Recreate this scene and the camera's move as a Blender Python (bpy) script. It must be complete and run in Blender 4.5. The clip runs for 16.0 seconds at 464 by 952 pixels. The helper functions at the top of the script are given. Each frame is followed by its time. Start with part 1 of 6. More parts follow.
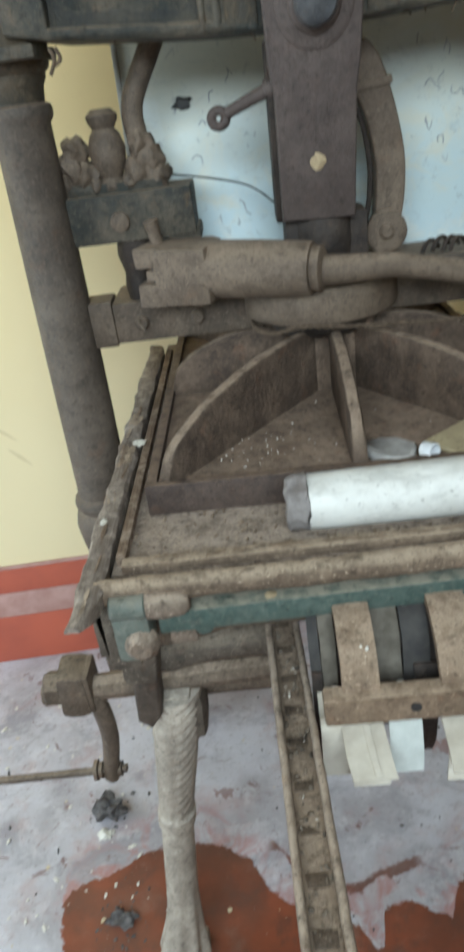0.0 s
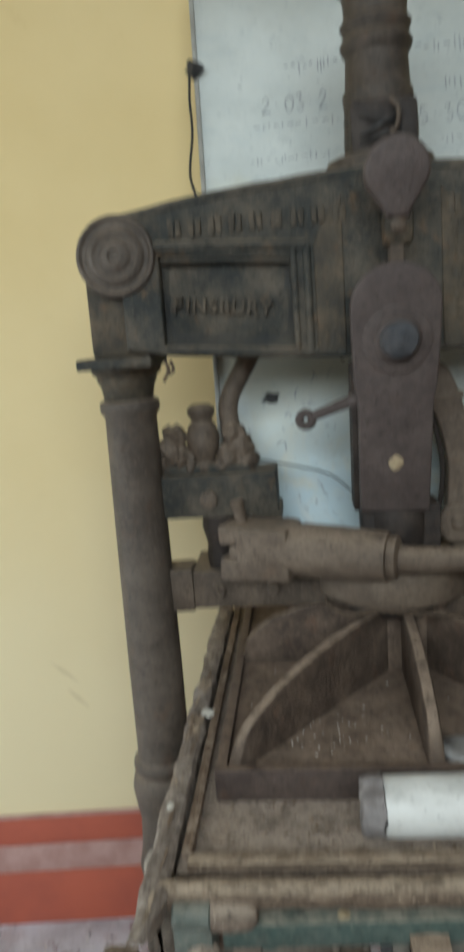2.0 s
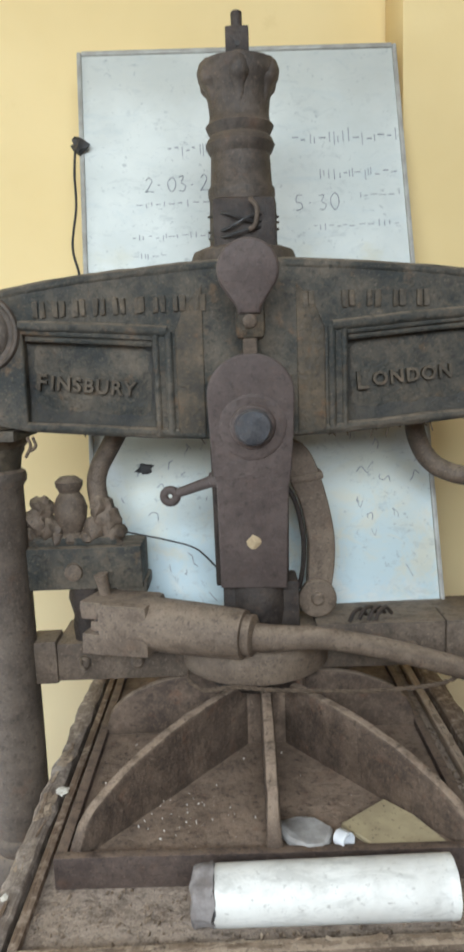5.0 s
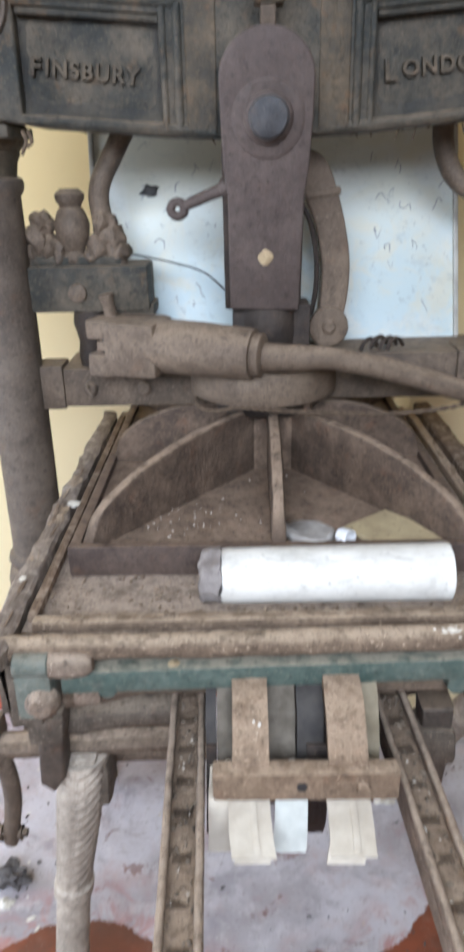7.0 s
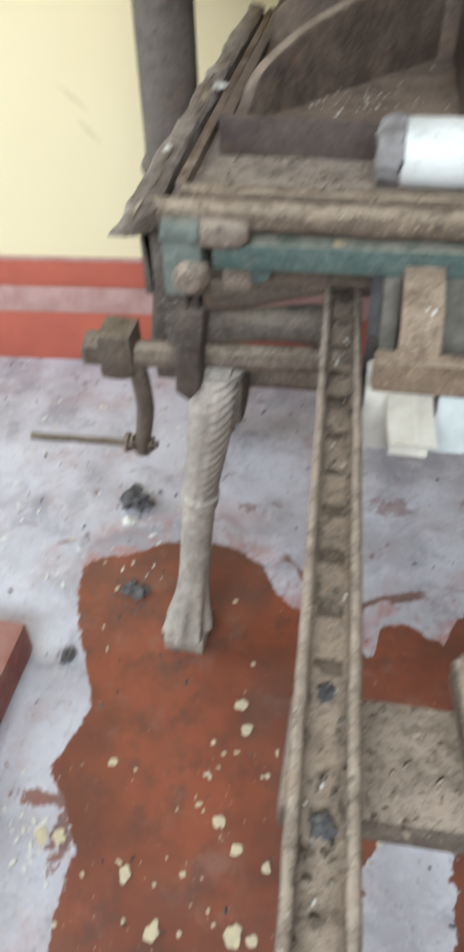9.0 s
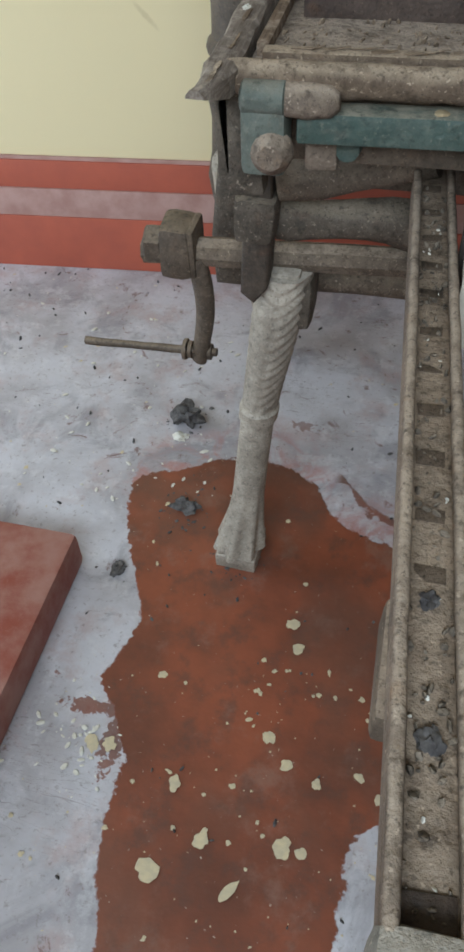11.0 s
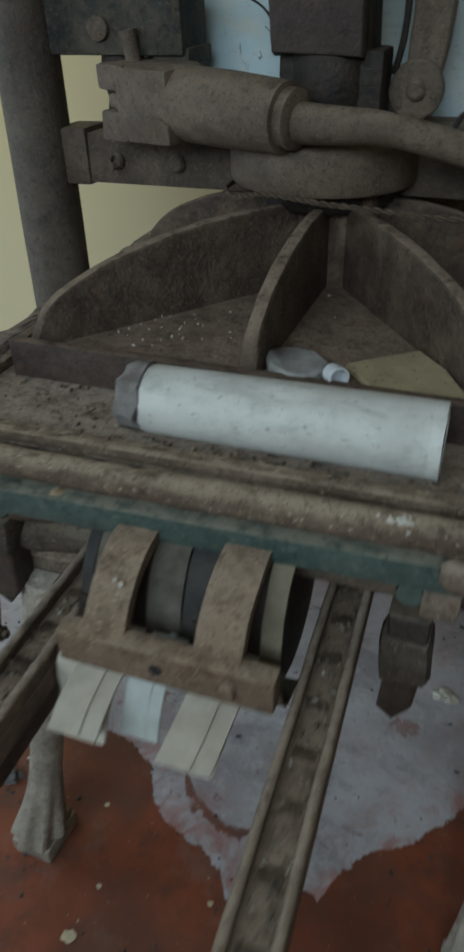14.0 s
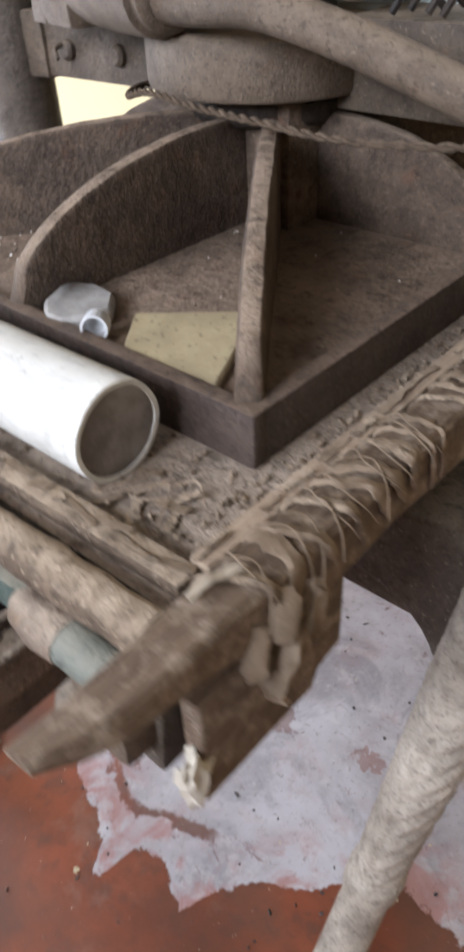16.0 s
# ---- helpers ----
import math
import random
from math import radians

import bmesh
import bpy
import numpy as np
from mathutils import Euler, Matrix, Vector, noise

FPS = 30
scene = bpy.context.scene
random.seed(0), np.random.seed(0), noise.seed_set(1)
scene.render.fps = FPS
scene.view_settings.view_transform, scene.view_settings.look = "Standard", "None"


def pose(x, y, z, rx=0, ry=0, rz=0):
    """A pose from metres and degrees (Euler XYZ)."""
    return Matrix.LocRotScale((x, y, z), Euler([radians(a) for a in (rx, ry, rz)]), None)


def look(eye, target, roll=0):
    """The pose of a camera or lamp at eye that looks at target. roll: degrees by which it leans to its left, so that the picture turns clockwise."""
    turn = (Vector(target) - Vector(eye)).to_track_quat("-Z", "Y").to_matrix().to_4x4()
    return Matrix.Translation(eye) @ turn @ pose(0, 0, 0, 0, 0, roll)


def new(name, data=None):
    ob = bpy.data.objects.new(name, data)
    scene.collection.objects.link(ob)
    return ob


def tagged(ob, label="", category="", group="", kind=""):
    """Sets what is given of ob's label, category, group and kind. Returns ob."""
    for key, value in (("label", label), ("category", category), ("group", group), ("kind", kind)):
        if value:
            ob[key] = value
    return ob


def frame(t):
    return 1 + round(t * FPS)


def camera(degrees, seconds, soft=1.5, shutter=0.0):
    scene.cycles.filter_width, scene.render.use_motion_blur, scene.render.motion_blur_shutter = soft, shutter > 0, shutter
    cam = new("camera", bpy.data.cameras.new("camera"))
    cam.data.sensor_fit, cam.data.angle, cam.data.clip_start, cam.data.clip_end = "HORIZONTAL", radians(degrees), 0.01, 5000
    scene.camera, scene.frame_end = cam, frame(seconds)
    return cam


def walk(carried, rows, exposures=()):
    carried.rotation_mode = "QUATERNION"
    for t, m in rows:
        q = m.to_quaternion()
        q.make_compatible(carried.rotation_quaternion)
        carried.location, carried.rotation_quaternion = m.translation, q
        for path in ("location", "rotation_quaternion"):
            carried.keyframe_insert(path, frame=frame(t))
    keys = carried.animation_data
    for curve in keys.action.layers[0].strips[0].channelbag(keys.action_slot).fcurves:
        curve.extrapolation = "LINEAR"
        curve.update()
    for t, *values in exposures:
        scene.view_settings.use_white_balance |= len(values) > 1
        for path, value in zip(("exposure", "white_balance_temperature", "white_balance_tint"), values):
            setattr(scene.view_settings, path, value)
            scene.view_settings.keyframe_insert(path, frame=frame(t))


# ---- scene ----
cam = camera(34.4, 16.0, soft=3.2, shutter=0.75)
PATH = [
    (0, (-0.108, 0.142, 1.389), (-0.222, 1.908, 0.457), -7.6),
    (0.5, (-0.122, 0.145, 1.412), (-0.2, 1.964, 0.585), -6.1),
    (1, (-0.139, 0.141, 1.423), (-0.276, 2.007, 0.716), -5.7),
    (1.5, (-0.144, 0.133, 1.47), (-0.313, 2.047, 0.917), -4.6),
    (2, (-0.141, 0.131, 1.487), (-0.337, 2.085, 1.109), -4.3),
    (2.5, (-0.102, 0.112, 1.547), (-0.278, 2.1, 1.42), -4.5),
    (3, (-0.07, 0.109, 1.566), (-0.133, 2.106, 1.469), -2.9),
    (3.5, (-0.037, 0.118, 1.562), (-0.013, 2.114, 1.442), -2.4),
    (3.7, (-0.026, 0.12, 1.561), (-0.025, 2.115, 1.415), -2.4),
    (5.8, (-0.047, 0.127, 1.525), (-0.037, 2.091, 1.149), -1.5),
    (6, (-0.055, 0.124, 1.487), (-0.034, 2.083, 1.083), -1.2),
    (6.5, (-0.067, 0.124, 1.42), (-0.031, 2.03, 0.816), -0.1),
    (7, (-0.044, 0.112, 1.403), (-0.07, 1.957, 0.634), -1.2),
    (7.5, (-0.041, 0.095, 1.369), (-0.08, 1.862, 0.432), -1.7),
    (8, (-0.064, 0.094, 1.293), (-0.165, 1.706, 0.113), -1.9),
    (8.5, (-0.088, 0.104, 1.256), (-0.263, 1.625, -0.031), -0.7),
    (9, (-0.112, 0.109, 1.223), (-0.373, 1.535, -0.154), -1.5),
    (9.2, (-0.126, 0.111, 1.204), (-0.41, 1.48, -0.226), -1.2),
    (11.3, (-0.153, 0.118, 1.166), (-0.488, 1.395, -0.338), -2.9),
    (11.5, (-0.144, 0.117, 1.177), (-0.432, 1.426, -0.308), -2.2),
    (12, (-0.085, 0.106, 1.191), (-0.161, 1.449, -0.289), 1.1),
    (12.5, (-0.046, 0.083, 1.245), (-0.064, 1.588, -0.072), 2.2),
    (13, (0.056, 0.108, 1.267), (-0.121, 1.679, 0.042), -1.8),
    (13.5, (0.178, 0.211, 1.295), (-0.234, 1.828, 0.193), -1.0),
    (14, (0.235, 0.344, 1.278), (-0.343, 1.892, 0.152), -1.5),
    (14.5, (0.268, 0.491, 1.26), (-0.4, 2.024, 0.163), 0.9),
    (15, (0.32, 0.605, 1.232), (-0.415, 2.056, 0.069), -1.9),
    (15.5, (0.44, 0.664, 1.213), (-0.488, 1.972, 0.018), -2.5),
    (16, (0.547, 0.692, 1.2), (-0.53, 1.845, -0.03), -3.0),
]
EXPOSURES = [(0.0, -0.05, 5625, -2), (0.5, -0.08, 5670, 0), (1.0, -0.1, 5750, 2), (1.5, -0.37, 5750, 1), (2.5, -0.68, 6070, 1), (3.0, -0.73, 6150, 3),
             (3.7, -0.54, 6050, 4), (6.0, 0.42, 5750, 6), (6.5, 0.4, 5750, 7), (7.0, 0.4, 5680, 11), (7.5, 0.67, 5720, 6), (8.0, -0.41, 5750, 8),
             (8.5, -0.06, 5740, 8), (9.0, 0.21, 5670, 4), (9.2, 0.21, 5670, 4), (11.5, -0.55, 5560, -1), (12.0, -0.16, 5390, -5), (12.5, -0.15, 5340, -5),
             (13.0, -0.06, 5440, -3), (13.5, -0.78, 5350, -6), (14.0, -1.32, 5430, -4), (14.5, -1.1, 5560, -2), (15.0, -0.25, 5780, 5), (15.5, -0.1, 5850, 3),
             (16.0, 0.55, 5820, 13)]
walk(cam, [(t, look(eye, target, roll)) for t, eye, target, roll in PATH], EXPOSURES)

# ---- light ----
world = bpy.data.worlds.new("World")
scene.world = world
world.use_nodes = True
wn = world.node_tree.nodes
sky = wn.new("ShaderNodeTexSky")
sky.sky_type = "NISHITA"
sky.sun_disc = False
sky.sun_elevation = radians(45)
sky.sun_rotation = radians(83)
wn["Background"].inputs["Strength"].default_value = 0.12
world.node_tree.links.new(sky.outputs[0], wn["Background"].inputs["Color"])

sun = new("sun", bpy.data.lights.new("sun", "SUN"))
sun.data.energy = 2.0
sun.data.angle = radians(2)
sun.data.color = (1.0, 0.95, 0.88)
sun.matrix_basis = look((8, 1, 8), (0, 0, 0))


def opening_light(name, centre, target, width, height, watts, colour):
    """An area lamp in an unseen opening, added to light the press."""
    lamp = new(name, bpy.data.lights.new(name, "AREA"))
    lamp.data.shape, lamp.data.size, lamp.data.size_y = "RECTANGLE", width, height
    lamp.data.energy, lamp.data.color = watts, colour
    lamp.matrix_basis = look(centre, target)
    return lamp


# Window and doorway are unseen additions, placed to balance the light.
opening_light("added_front_light", (-0.25, -1.64, 2.45), (-0.05, 1.0, 0.9), 2.5, 1.1, 110, (0.98, 0.99, 1.0))
opening_light("added_side_light", (-2.06, 0.80, 1.06), (0, 1.0, 1.0), 1.05, 2.0, 27, (0.96, 0.98, 1.0))


# ---- materials ----
class Nodes:
    """Small shorthand for building a node material."""

    def __init__(self, name):
        self.mat = bpy.data.materials.new(name)
        self.mat.use_nodes = True
        self.tree = self.mat.node_tree
        self.bsdf = self.tree.nodes["Principled BSDF"]
        self.place = self.tree.nodes.new("ShaderNodeNewGeometry")
        self.pos = self.place.outputs["Position"]

    def link(self, a, b):
        self.tree.links.new(a, b)

    def put(self, socket, value):
        if isinstance(value, bpy.types.NodeSocket):
            self.link(value, socket)
        else:
            socket.default_value = value

    def noise(self, scale, detail=4.0, rough=0.55, stretch=None, distortion=0.0):
        n = self.tree.nodes.new("ShaderNodeTexNoise")
        n.inputs["Scale"].default_value, n.inputs["Detail"].default_value = scale, detail
        n.inputs["Roughness"].default_value, n.inputs["Distortion"].default_value = rough, distortion
        vector = self.pos
        if stretch:
            m = self.tree.nodes.new("ShaderNodeMapping")
            m.inputs["Scale"].default_value = stretch
            self.link(self.pos, m.inputs["Vector"])
            vector = m.outputs[0]
        self.link(vector, n.inputs["Vector"])
        return n.outputs["Fac"]

    def ramp(self, value, lo, hi, a=0.0, b=1.0):
        n = self.tree.nodes.new("ShaderNodeMapRange")
        n.interpolation_type = "SMOOTHSTEP"
        for socket, v in zip(n.inputs, (value, lo, hi, a, b)):
            self.put(socket, v)
        return n.outputs[0]

    def math(self, op, a, b=0.0):
        n = self.tree.nodes.new("ShaderNodeMath")
        n.operation = op
        self.put(n.inputs[0], a)
        self.put(n.inputs[1], b)
        return n.outputs[0]

    def mix(self, fac, a, b):
        n = self.tree.nodes.new("ShaderNodeMix")
        n.data_type = "RGBA"
        self.put(n.inputs["Factor"], fac)
        for socket, v in ((n.inputs[6], a), (n.inputs[7], b)):
            self.put(socket, v if isinstance(v, bpy.types.NodeSocket) else (*v, 1.0))
        return n.outputs[2]

    def axes(self):
        n = self.tree.nodes.new("ShaderNodeSeparateXYZ")
        self.link(self.pos, n.inputs[0])
        return n.outputs

    def up(self):
        n = self.tree.nodes.new("ShaderNodeSeparateXYZ")
        self.link(self.place.outputs["Normal"], n.inputs[0])
        return n.outputs["Z"]

    def bump(self, height, strength=0.4, distance=0.002):
        n = self.tree.nodes.new("ShaderNodeBump")
        n.inputs["Strength"].default_value, n.inputs["Distance"].default_value = strength, distance
        self.link(height, n.inputs["Height"])
        self.link(n.outputs[0], self.bsdf.inputs["Normal"])

    def done(self, colour, rough, metal=0.0, specular=0.4):
        self.put(self.bsdf.inputs["Base Color"], colour if isinstance(colour, bpy.types.NodeSocket) else (*colour, 1.0))
        self.put(self.bsdf.inputs["Roughness"], rough)
        self.put(self.bsdf.inputs["Metallic"], metal)
        self.bsdf.inputs["Specular IOR Level"].default_value = specular
        return self.mat


def iron(name, dark, light, dust, dusty=0.6, rough=0.62, grit=160.0, rust=(0.16, 0.075, 0.035), rusty=0.25, relief=0.5, mottle=0.35, specks=0.2):
    """Old cast iron: worn paint, rust patches, and dust that has settled on what faces up."""
    dark, light, dust = (tuple(v * w for v, w in zip(c, (1.04, 0.985, 0.93))) for c in (dark, light, dust))
    n = Nodes(name)
    large, fine = n.noise(14.0, 5.0, 0.6), n.noise(grit, 4.0, 0.7)
    c = n.mix(n.ramp(large, 0.35, 0.68), dark, light)
    c = n.mix(n.math("MULTIPLY", n.ramp(n.noise(31.0, 6.0, 0.65), 0.56, 0.72), rusty), c, rust)
    c = n.mix(n.math("MULTIPLY", n.ramp(fine, 0.45, 0.75), 0.42), c, tuple((v + w) / 2 for v, w in zip(light, dust)))
    c = n.mix(n.math("MULTIPLY", n.ramp(n.noise(48.0, 7.0, 0.78), 0.42, 0.62), mottle), c, tuple(v * 0.5 for v in dark))
    settle = n.math("MULTIPLY", n.ramp(n.up(), 0.25, 0.95), n.ramp(n.noise(40.0, 5.0, 0.7), 0.25, 0.6))
    c = n.mix(n.math("MULTIPLY", settle, dusty), c, dust)
    spots = n.ramp(n.noise(230.0, 3.0, 0.6), 0.62, 0.68)
    c = n.mix(n.math("MULTIPLY", spots, specks), c, tuple(min(0.6, v * 1.25) for v in dust))
    pits = n.ramp(n.noise(95.0, 5.0, 0.7), 0.34, 0.46, 0.45, 1.0)
    c = n.mix(pits, tuple(v * 0.45 for v in dark), c)
    if specks > 0.25:
        c = n.mix(n.ramp(n.noise(300.0, 4.0, 0.65), 0.36, 0.42, 0.55, 0.0), c, tuple(v * 0.4 for v in dark))
    n.bump(n.math("ADD", n.math("MULTIPLY", n.noise(70.0, 5.0, 0.65), 1.0), n.math("MULTIPLY", fine, 0.8)), min(1.0, relief * 1.3), 0.003)
    return n.done(c, n.ramp(fine, 0.3, 0.7, rough - 0.1, rough + 0.18), 0.0, 0.35)


def timber(name, dark, light, dust, dusty=0.6, along=(3.0, 60.0, 60.0)):
    n = Nodes(name)
    grain = n.noise(6.0, 6.0, 0.65, along, 0.6)
    c = n.mix(n.ramp(grain, 0.3, 0.7), dark, light)
    c = n.mix(n.math("MULTIPLY", n.ramp(n.noise(55.0, 5.0, 0.7), 0.45, 0.7), dusty), c, dust)
    n.bump(n.math("ADD", grain, n.noise(120.0, 4.0, 0.7)), 0.6, 0.002)
    return n.done(c, 0.82, 0.0, 0.25)


def plain(name, colour, other, scale=25.0, rough=0.6, bump=0.25, specular=0.4, grit=150.0):
    n = Nodes(name)
    c = n.mix(n.ramp(n.noise(scale, 5.0, 0.6), 0.3, 0.7), colour, other)
    c = n.mix(n.math("MULTIPLY", n.ramp(n.noise(grit, 3.0, 0.6), 0.55, 0.75), 0.3), c, other)
    n.bump(n.noise(grit, 4.0, 0.65), bump, 0.0015)
    return n.done(c, rough, 0.0, specular)


DUST = (0.26, 0.205, 0.155)
M = {}
M["head"] = iron("dusty_black_green_iron", (0.023, 0.027, 0.025), (0.100, 0.087, 0.066), (0.22, 0.185, 0.14), 0.75, 0.6, 160.0, (0.15, 0.088, 0.040), 0.6, relief=0.8)
M["panel"] = iron("blue_black_panel_iron", (0.013, 0.016, 0.016), (0.052, 0.047, 0.036), (0.12, 0.10, 0.075), 0.7, 0.5, relief=0.7)
M["strip"] = iron("rusty_olive_strip_iron", (0.034, 0.031, 0.023), (0.105, 0.083, 0.054), (0.20, 0.15, 0.10), 0.6, 0.6, 120.0, (0.15, 0.078, 0.035), 0.6, relief=0.7)
M["letter"] = iron("worn_raised_lettering", (0.038, 0.034, 0.025), (0.115, 0.094, 0.066), (0.22, 0.175, 0.125), 0.65, 0.62)
M["column"] = iron("grey_brown_column_iron", (0.068, 0.057, 0.047), (0.122, 0.103, 0.084), DUST, 0.5, 0.55, 190.0, mottle=0.2)
M["tower"] = iron("dark_grey_tower_iron", (0.046, 0.039, 0.033), (0.090, 0.074, 0.060), (0.22, 0.175, 0.13), 0.5, 0.55, 190.0, mottle=0.4)
M["clapper"] = iron("purple_brown_painted_iron", (0.074, 0.059, 0.055), (0.098, 0.080, 0.074), (0.15, 0.122, 0.105), 0.5, 0.55, 220.0, rusty=0.12)
M["bolt"] = iron("blue_grey_bolt_iron", (0.052, 0.058, 0.068), (0.088, 0.090, 0.096), (0.15, 0.135, 0.12), 0.5, 0.45, 220.0, rusty=0.2)
M["handle"] = iron("brown_painted_pitted_iron", (0.108, 0.083, 0.062), (0.178, 0.141, 0.106), (0.29, 0.235, 0.18), 0.7, 0.58, 320.0, specks=0.28)
M["dark"] = iron("dark_oily_iron", (0.020, 0.016, 0.014), (0.050, 0.040, 0.033), (0.13, 0.1, 0.08), 0.5, 0.6)
M["arm"] = iron("dull_brown_arm_iron", (0.075, 0.059, 0.045), (0.150, 0.119, 0.090), (0.27, 0.22, 0.165), 0.6, 0.6, specks=0.3)
M["platen"] = iron("dusty_brown_platen_iron", (0.080, 0.059, 0.044), (0.200, 0.150, 0.111), (0.30, 0.235, 0.18), 0.45, 0.75, 130.0, (0.14, 0.066, 0.036), 0.7, relief=0.9, mottle=0.5, specks=0.25)
M["rib"] = iron("brown_rib_iron", (0.058, 0.041, 0.030), (0.125, 0.092, 0.067), (0.38, 0.305, 0.235), 0.7, 0.7, 200.0, (0.15, 0.07, 0.036), 0.5, relief=1.0, mottle=0.45, specks=0.12)
M["rim"] = iron("dark_plum_rim_iron", (0.055, 0.041, 0.036), (0.096, 0.073, 0.062), (0.20, 0.152, 0.115), 0.7, 0.6, specks=0.3)
M["rail"] = iron("dusty_rail_iron", (0.130, 0.103, 0.081), (0.250, 0.202, 0.160), (0.40, 0.34, 0.275), 0.8, 0.75, 110.0, (0.27, 0.15, 0.07), 0.6, 0.9, 0.25, specks=0.6)
M["rail_end"] = iron("grey_green_dusty_iron", (0.17, 0.165, 0.148), (0.30, 0.29, 0.262), (0.40, 0.375, 0.33), 0.7, 0.8, 90.0, (0.15, 0.10, 0.065), 0.5, relief=1.0, mottle=0.4, specks=0.5)
M["slot"] = iron("black_brown_oily_hollow", (0.028, 0.022, 0.017), (0.085, 0.066, 0.048), (0.18, 0.14, 0.105), 0.5, 0.6, 200.0, specks=0.4)
M["channel"] = iron("brown_oily_channel_iron", (0.100, 0.075, 0.055), (0.215, 0.165, 0.122), (0.37, 0.305, 0.235), 0.6, 0.7, 110.0, (0.20, 0.115, 0.055), 0.6, 0.9, 0.35, specks=0.6)
M["stay"] = iron("thickly_dusted_iron", (0.145, 0.106, 0.077), (0.25, 0.190, 0.140), (0.40, 0.32, 0.24), 0.8, 0.85, 75.0, rusty=0.2, relief=1.0, mottle=0.45, specks=0.6)
M["green"] = iron("worn_green_paint", (0.055, 0.090, 0.082), (0.10, 0.135, 0.122), (0.31, 0.30, 0.245), 0.9, 0.5, 150.0, (0.10, 0.085, 0.07), 0.5)
M["hinge"] = iron("faded_grey_green_paint", (0.10, 0.125, 0.112), (0.17, 0.19, 0.17), (0.28, 0.27, 0.225), 0.5, 0.6, 120.0, (0.12, 0.09, 0.065), 0.6)
M["leg"] = iron("grey_dusty_leg_iron", (0.275, 0.248, 0.212), (0.475, 0.44, 0.382), (0.56, 0.53, 0.475), 0.6, 0.75, 110.0, (0.16, 0.125, 0.10), 0.5, specks=0.3)
M["bed"] = iron("dusty_bed_surface", (0.085, 0.067, 0.053), (0.21, 0.172, 0.138), (0.35, 0.297, 0.245), 0.8, 0.88, 70.0, relief=1.0, specks=0.6)
M["caked"] = iron("dust_caked_wood", (0.115, 0.086, 0.062), (0.230, 0.178, 0.130), (0.43, 0.36, 0.275), 0.75, 0.85, 85.0, (0.16, 0.10, 0.06), 0.4, 1.0, specks=0.6)
M["wood_y"] = timber("dusty_brown_wood_side", (0.085, 0.056, 0.037), (0.19, 0.135, 0.092), (0.34, 0.27, 0.205), 0.9, (60.0, 3.0, 60.0))
M["greywood"] = timber("grey_brown_dusty_wood", (0.135, 0.106, 0.084), (0.26, 0.212, 0.172), (0.43, 0.37, 0.31), 0.85, (60.0, 3.0, 60.0))
M["batten"] = timber("pale_dusty_batten", (0.24, 0.172, 0.12), (0.40, 0.305, 0.215), (0.46, 0.375, 0.29), 0.6)
M["batten_y"] = timber("pale_dusty_batten_side", (0.24, 0.172, 0.12), (0.40, 0.305, 0.215), (0.46, 0.375, 0.29), 0.6, (60.0, 3.0, 60.0))
M["grimy"] = iron("grimy_olive_iron", (0.071, 0.060, 0.048), (0.142, 0.122, 0.099), (0.29, 0.25, 0.20), 0.75, 0.75, 90.0, rusty=0.3, relief=0.9, specks=0.6)
M["beam"] = iron("dusty_brown_beam_iron", (0.108, 0.086, 0.066), (0.20, 0.163, 0.126), (0.36, 0.30, 0.24), 0.8, 0.85, 80.0, rusty=0.3, relief=1.0, specks=0.6)
M["belt"] = plain("grey_shaded_belt", (0.165, 0.145, 0.118), (0.09, 0.079, 0.062), 40.0, 0.85, 0.5, 0.2, 300.0)
M["web"] = plain("cream_webbing", (0.62, 0.575, 0.485), (0.48, 0.43, 0.35), 30.0, 0.9, 0.5, 0.2, 500.0)
M["cloth"] = plain("brown_torn_cloth", (0.30, 0.23, 0.165), (0.17, 0.125, 0.085), 50.0, 0.95, 0.6, 0.1, 400.0)
M["canvas_rag"] = plain("faded_cloth", (0.42, 0.36, 0.28), (0.30, 0.245, 0.185), 50.0, 0.95, 0.5, 0.1, 400.0)
M["rope"] = plain("brown_rope", (0.135, 0.10, 0.07), (0.075, 0.055, 0.04), 120.0, 0.95, 0.5, 0.1, 600.0)
M["black"] = plain("dark_leather_and_holes", (0.022, 0.02, 0.02), (0.05, 0.045, 0.04), 40.0, 0.7, 0.3)
# Soiled grey of the torn end; it also darkens the pipe's inside.
M["pipe_end"] = plain("soiled_and_shaded_plastic", (0.29, 0.265, 0.25), (0.15, 0.13, 0.12), 45.0, 0.8, 0.4)
M["stone"] = plain("grey_stone_flake", (0.40, 0.38, 0.355), (0.29, 0.275, 0.255), 60.0, 0.85, 0.6)
M["cap"] = plain("white_plastic", (0.78, 0.79, 0.80), (0.66, 0.67, 0.68), 30.0, 0.45, 0.1)
M["debris"] = plain("dark_debris", (0.05, 0.045, 0.045), (0.14, 0.13, 0.125), 90.0, 0.9, 0.6)
M["canvas"] = plain("olive_stained_canvas", (0.30, 0.265, 0.19), (0.19, 0.16, 0.11), 22.0, 0.9, 0.5, 0.2, 400.0)
M["girth"] = iron("pink_brown_dusted_iron", (0.158, 0.114, 0.079), (0.268, 0.202, 0.143), (0.40, 0.325, 0.245), 0.7, 0.85, 75.0, (0.19, 0.10, 0.055), 0.5, relief=1.0, mottle=0.4, specks=0.6)
M["white_canvas"] = plain("white_canvas", (0.56, 0.58, 0.545), (0.44, 0.46, 0.43), 30.0, 0.85, 0.4, 0.2, 400.0)
M["chip"] = plain("pale_plaster_chip", (0.72, 0.70, 0.64), (0.58, 0.54, 0.45), 60.0, 0.85, 0.4)
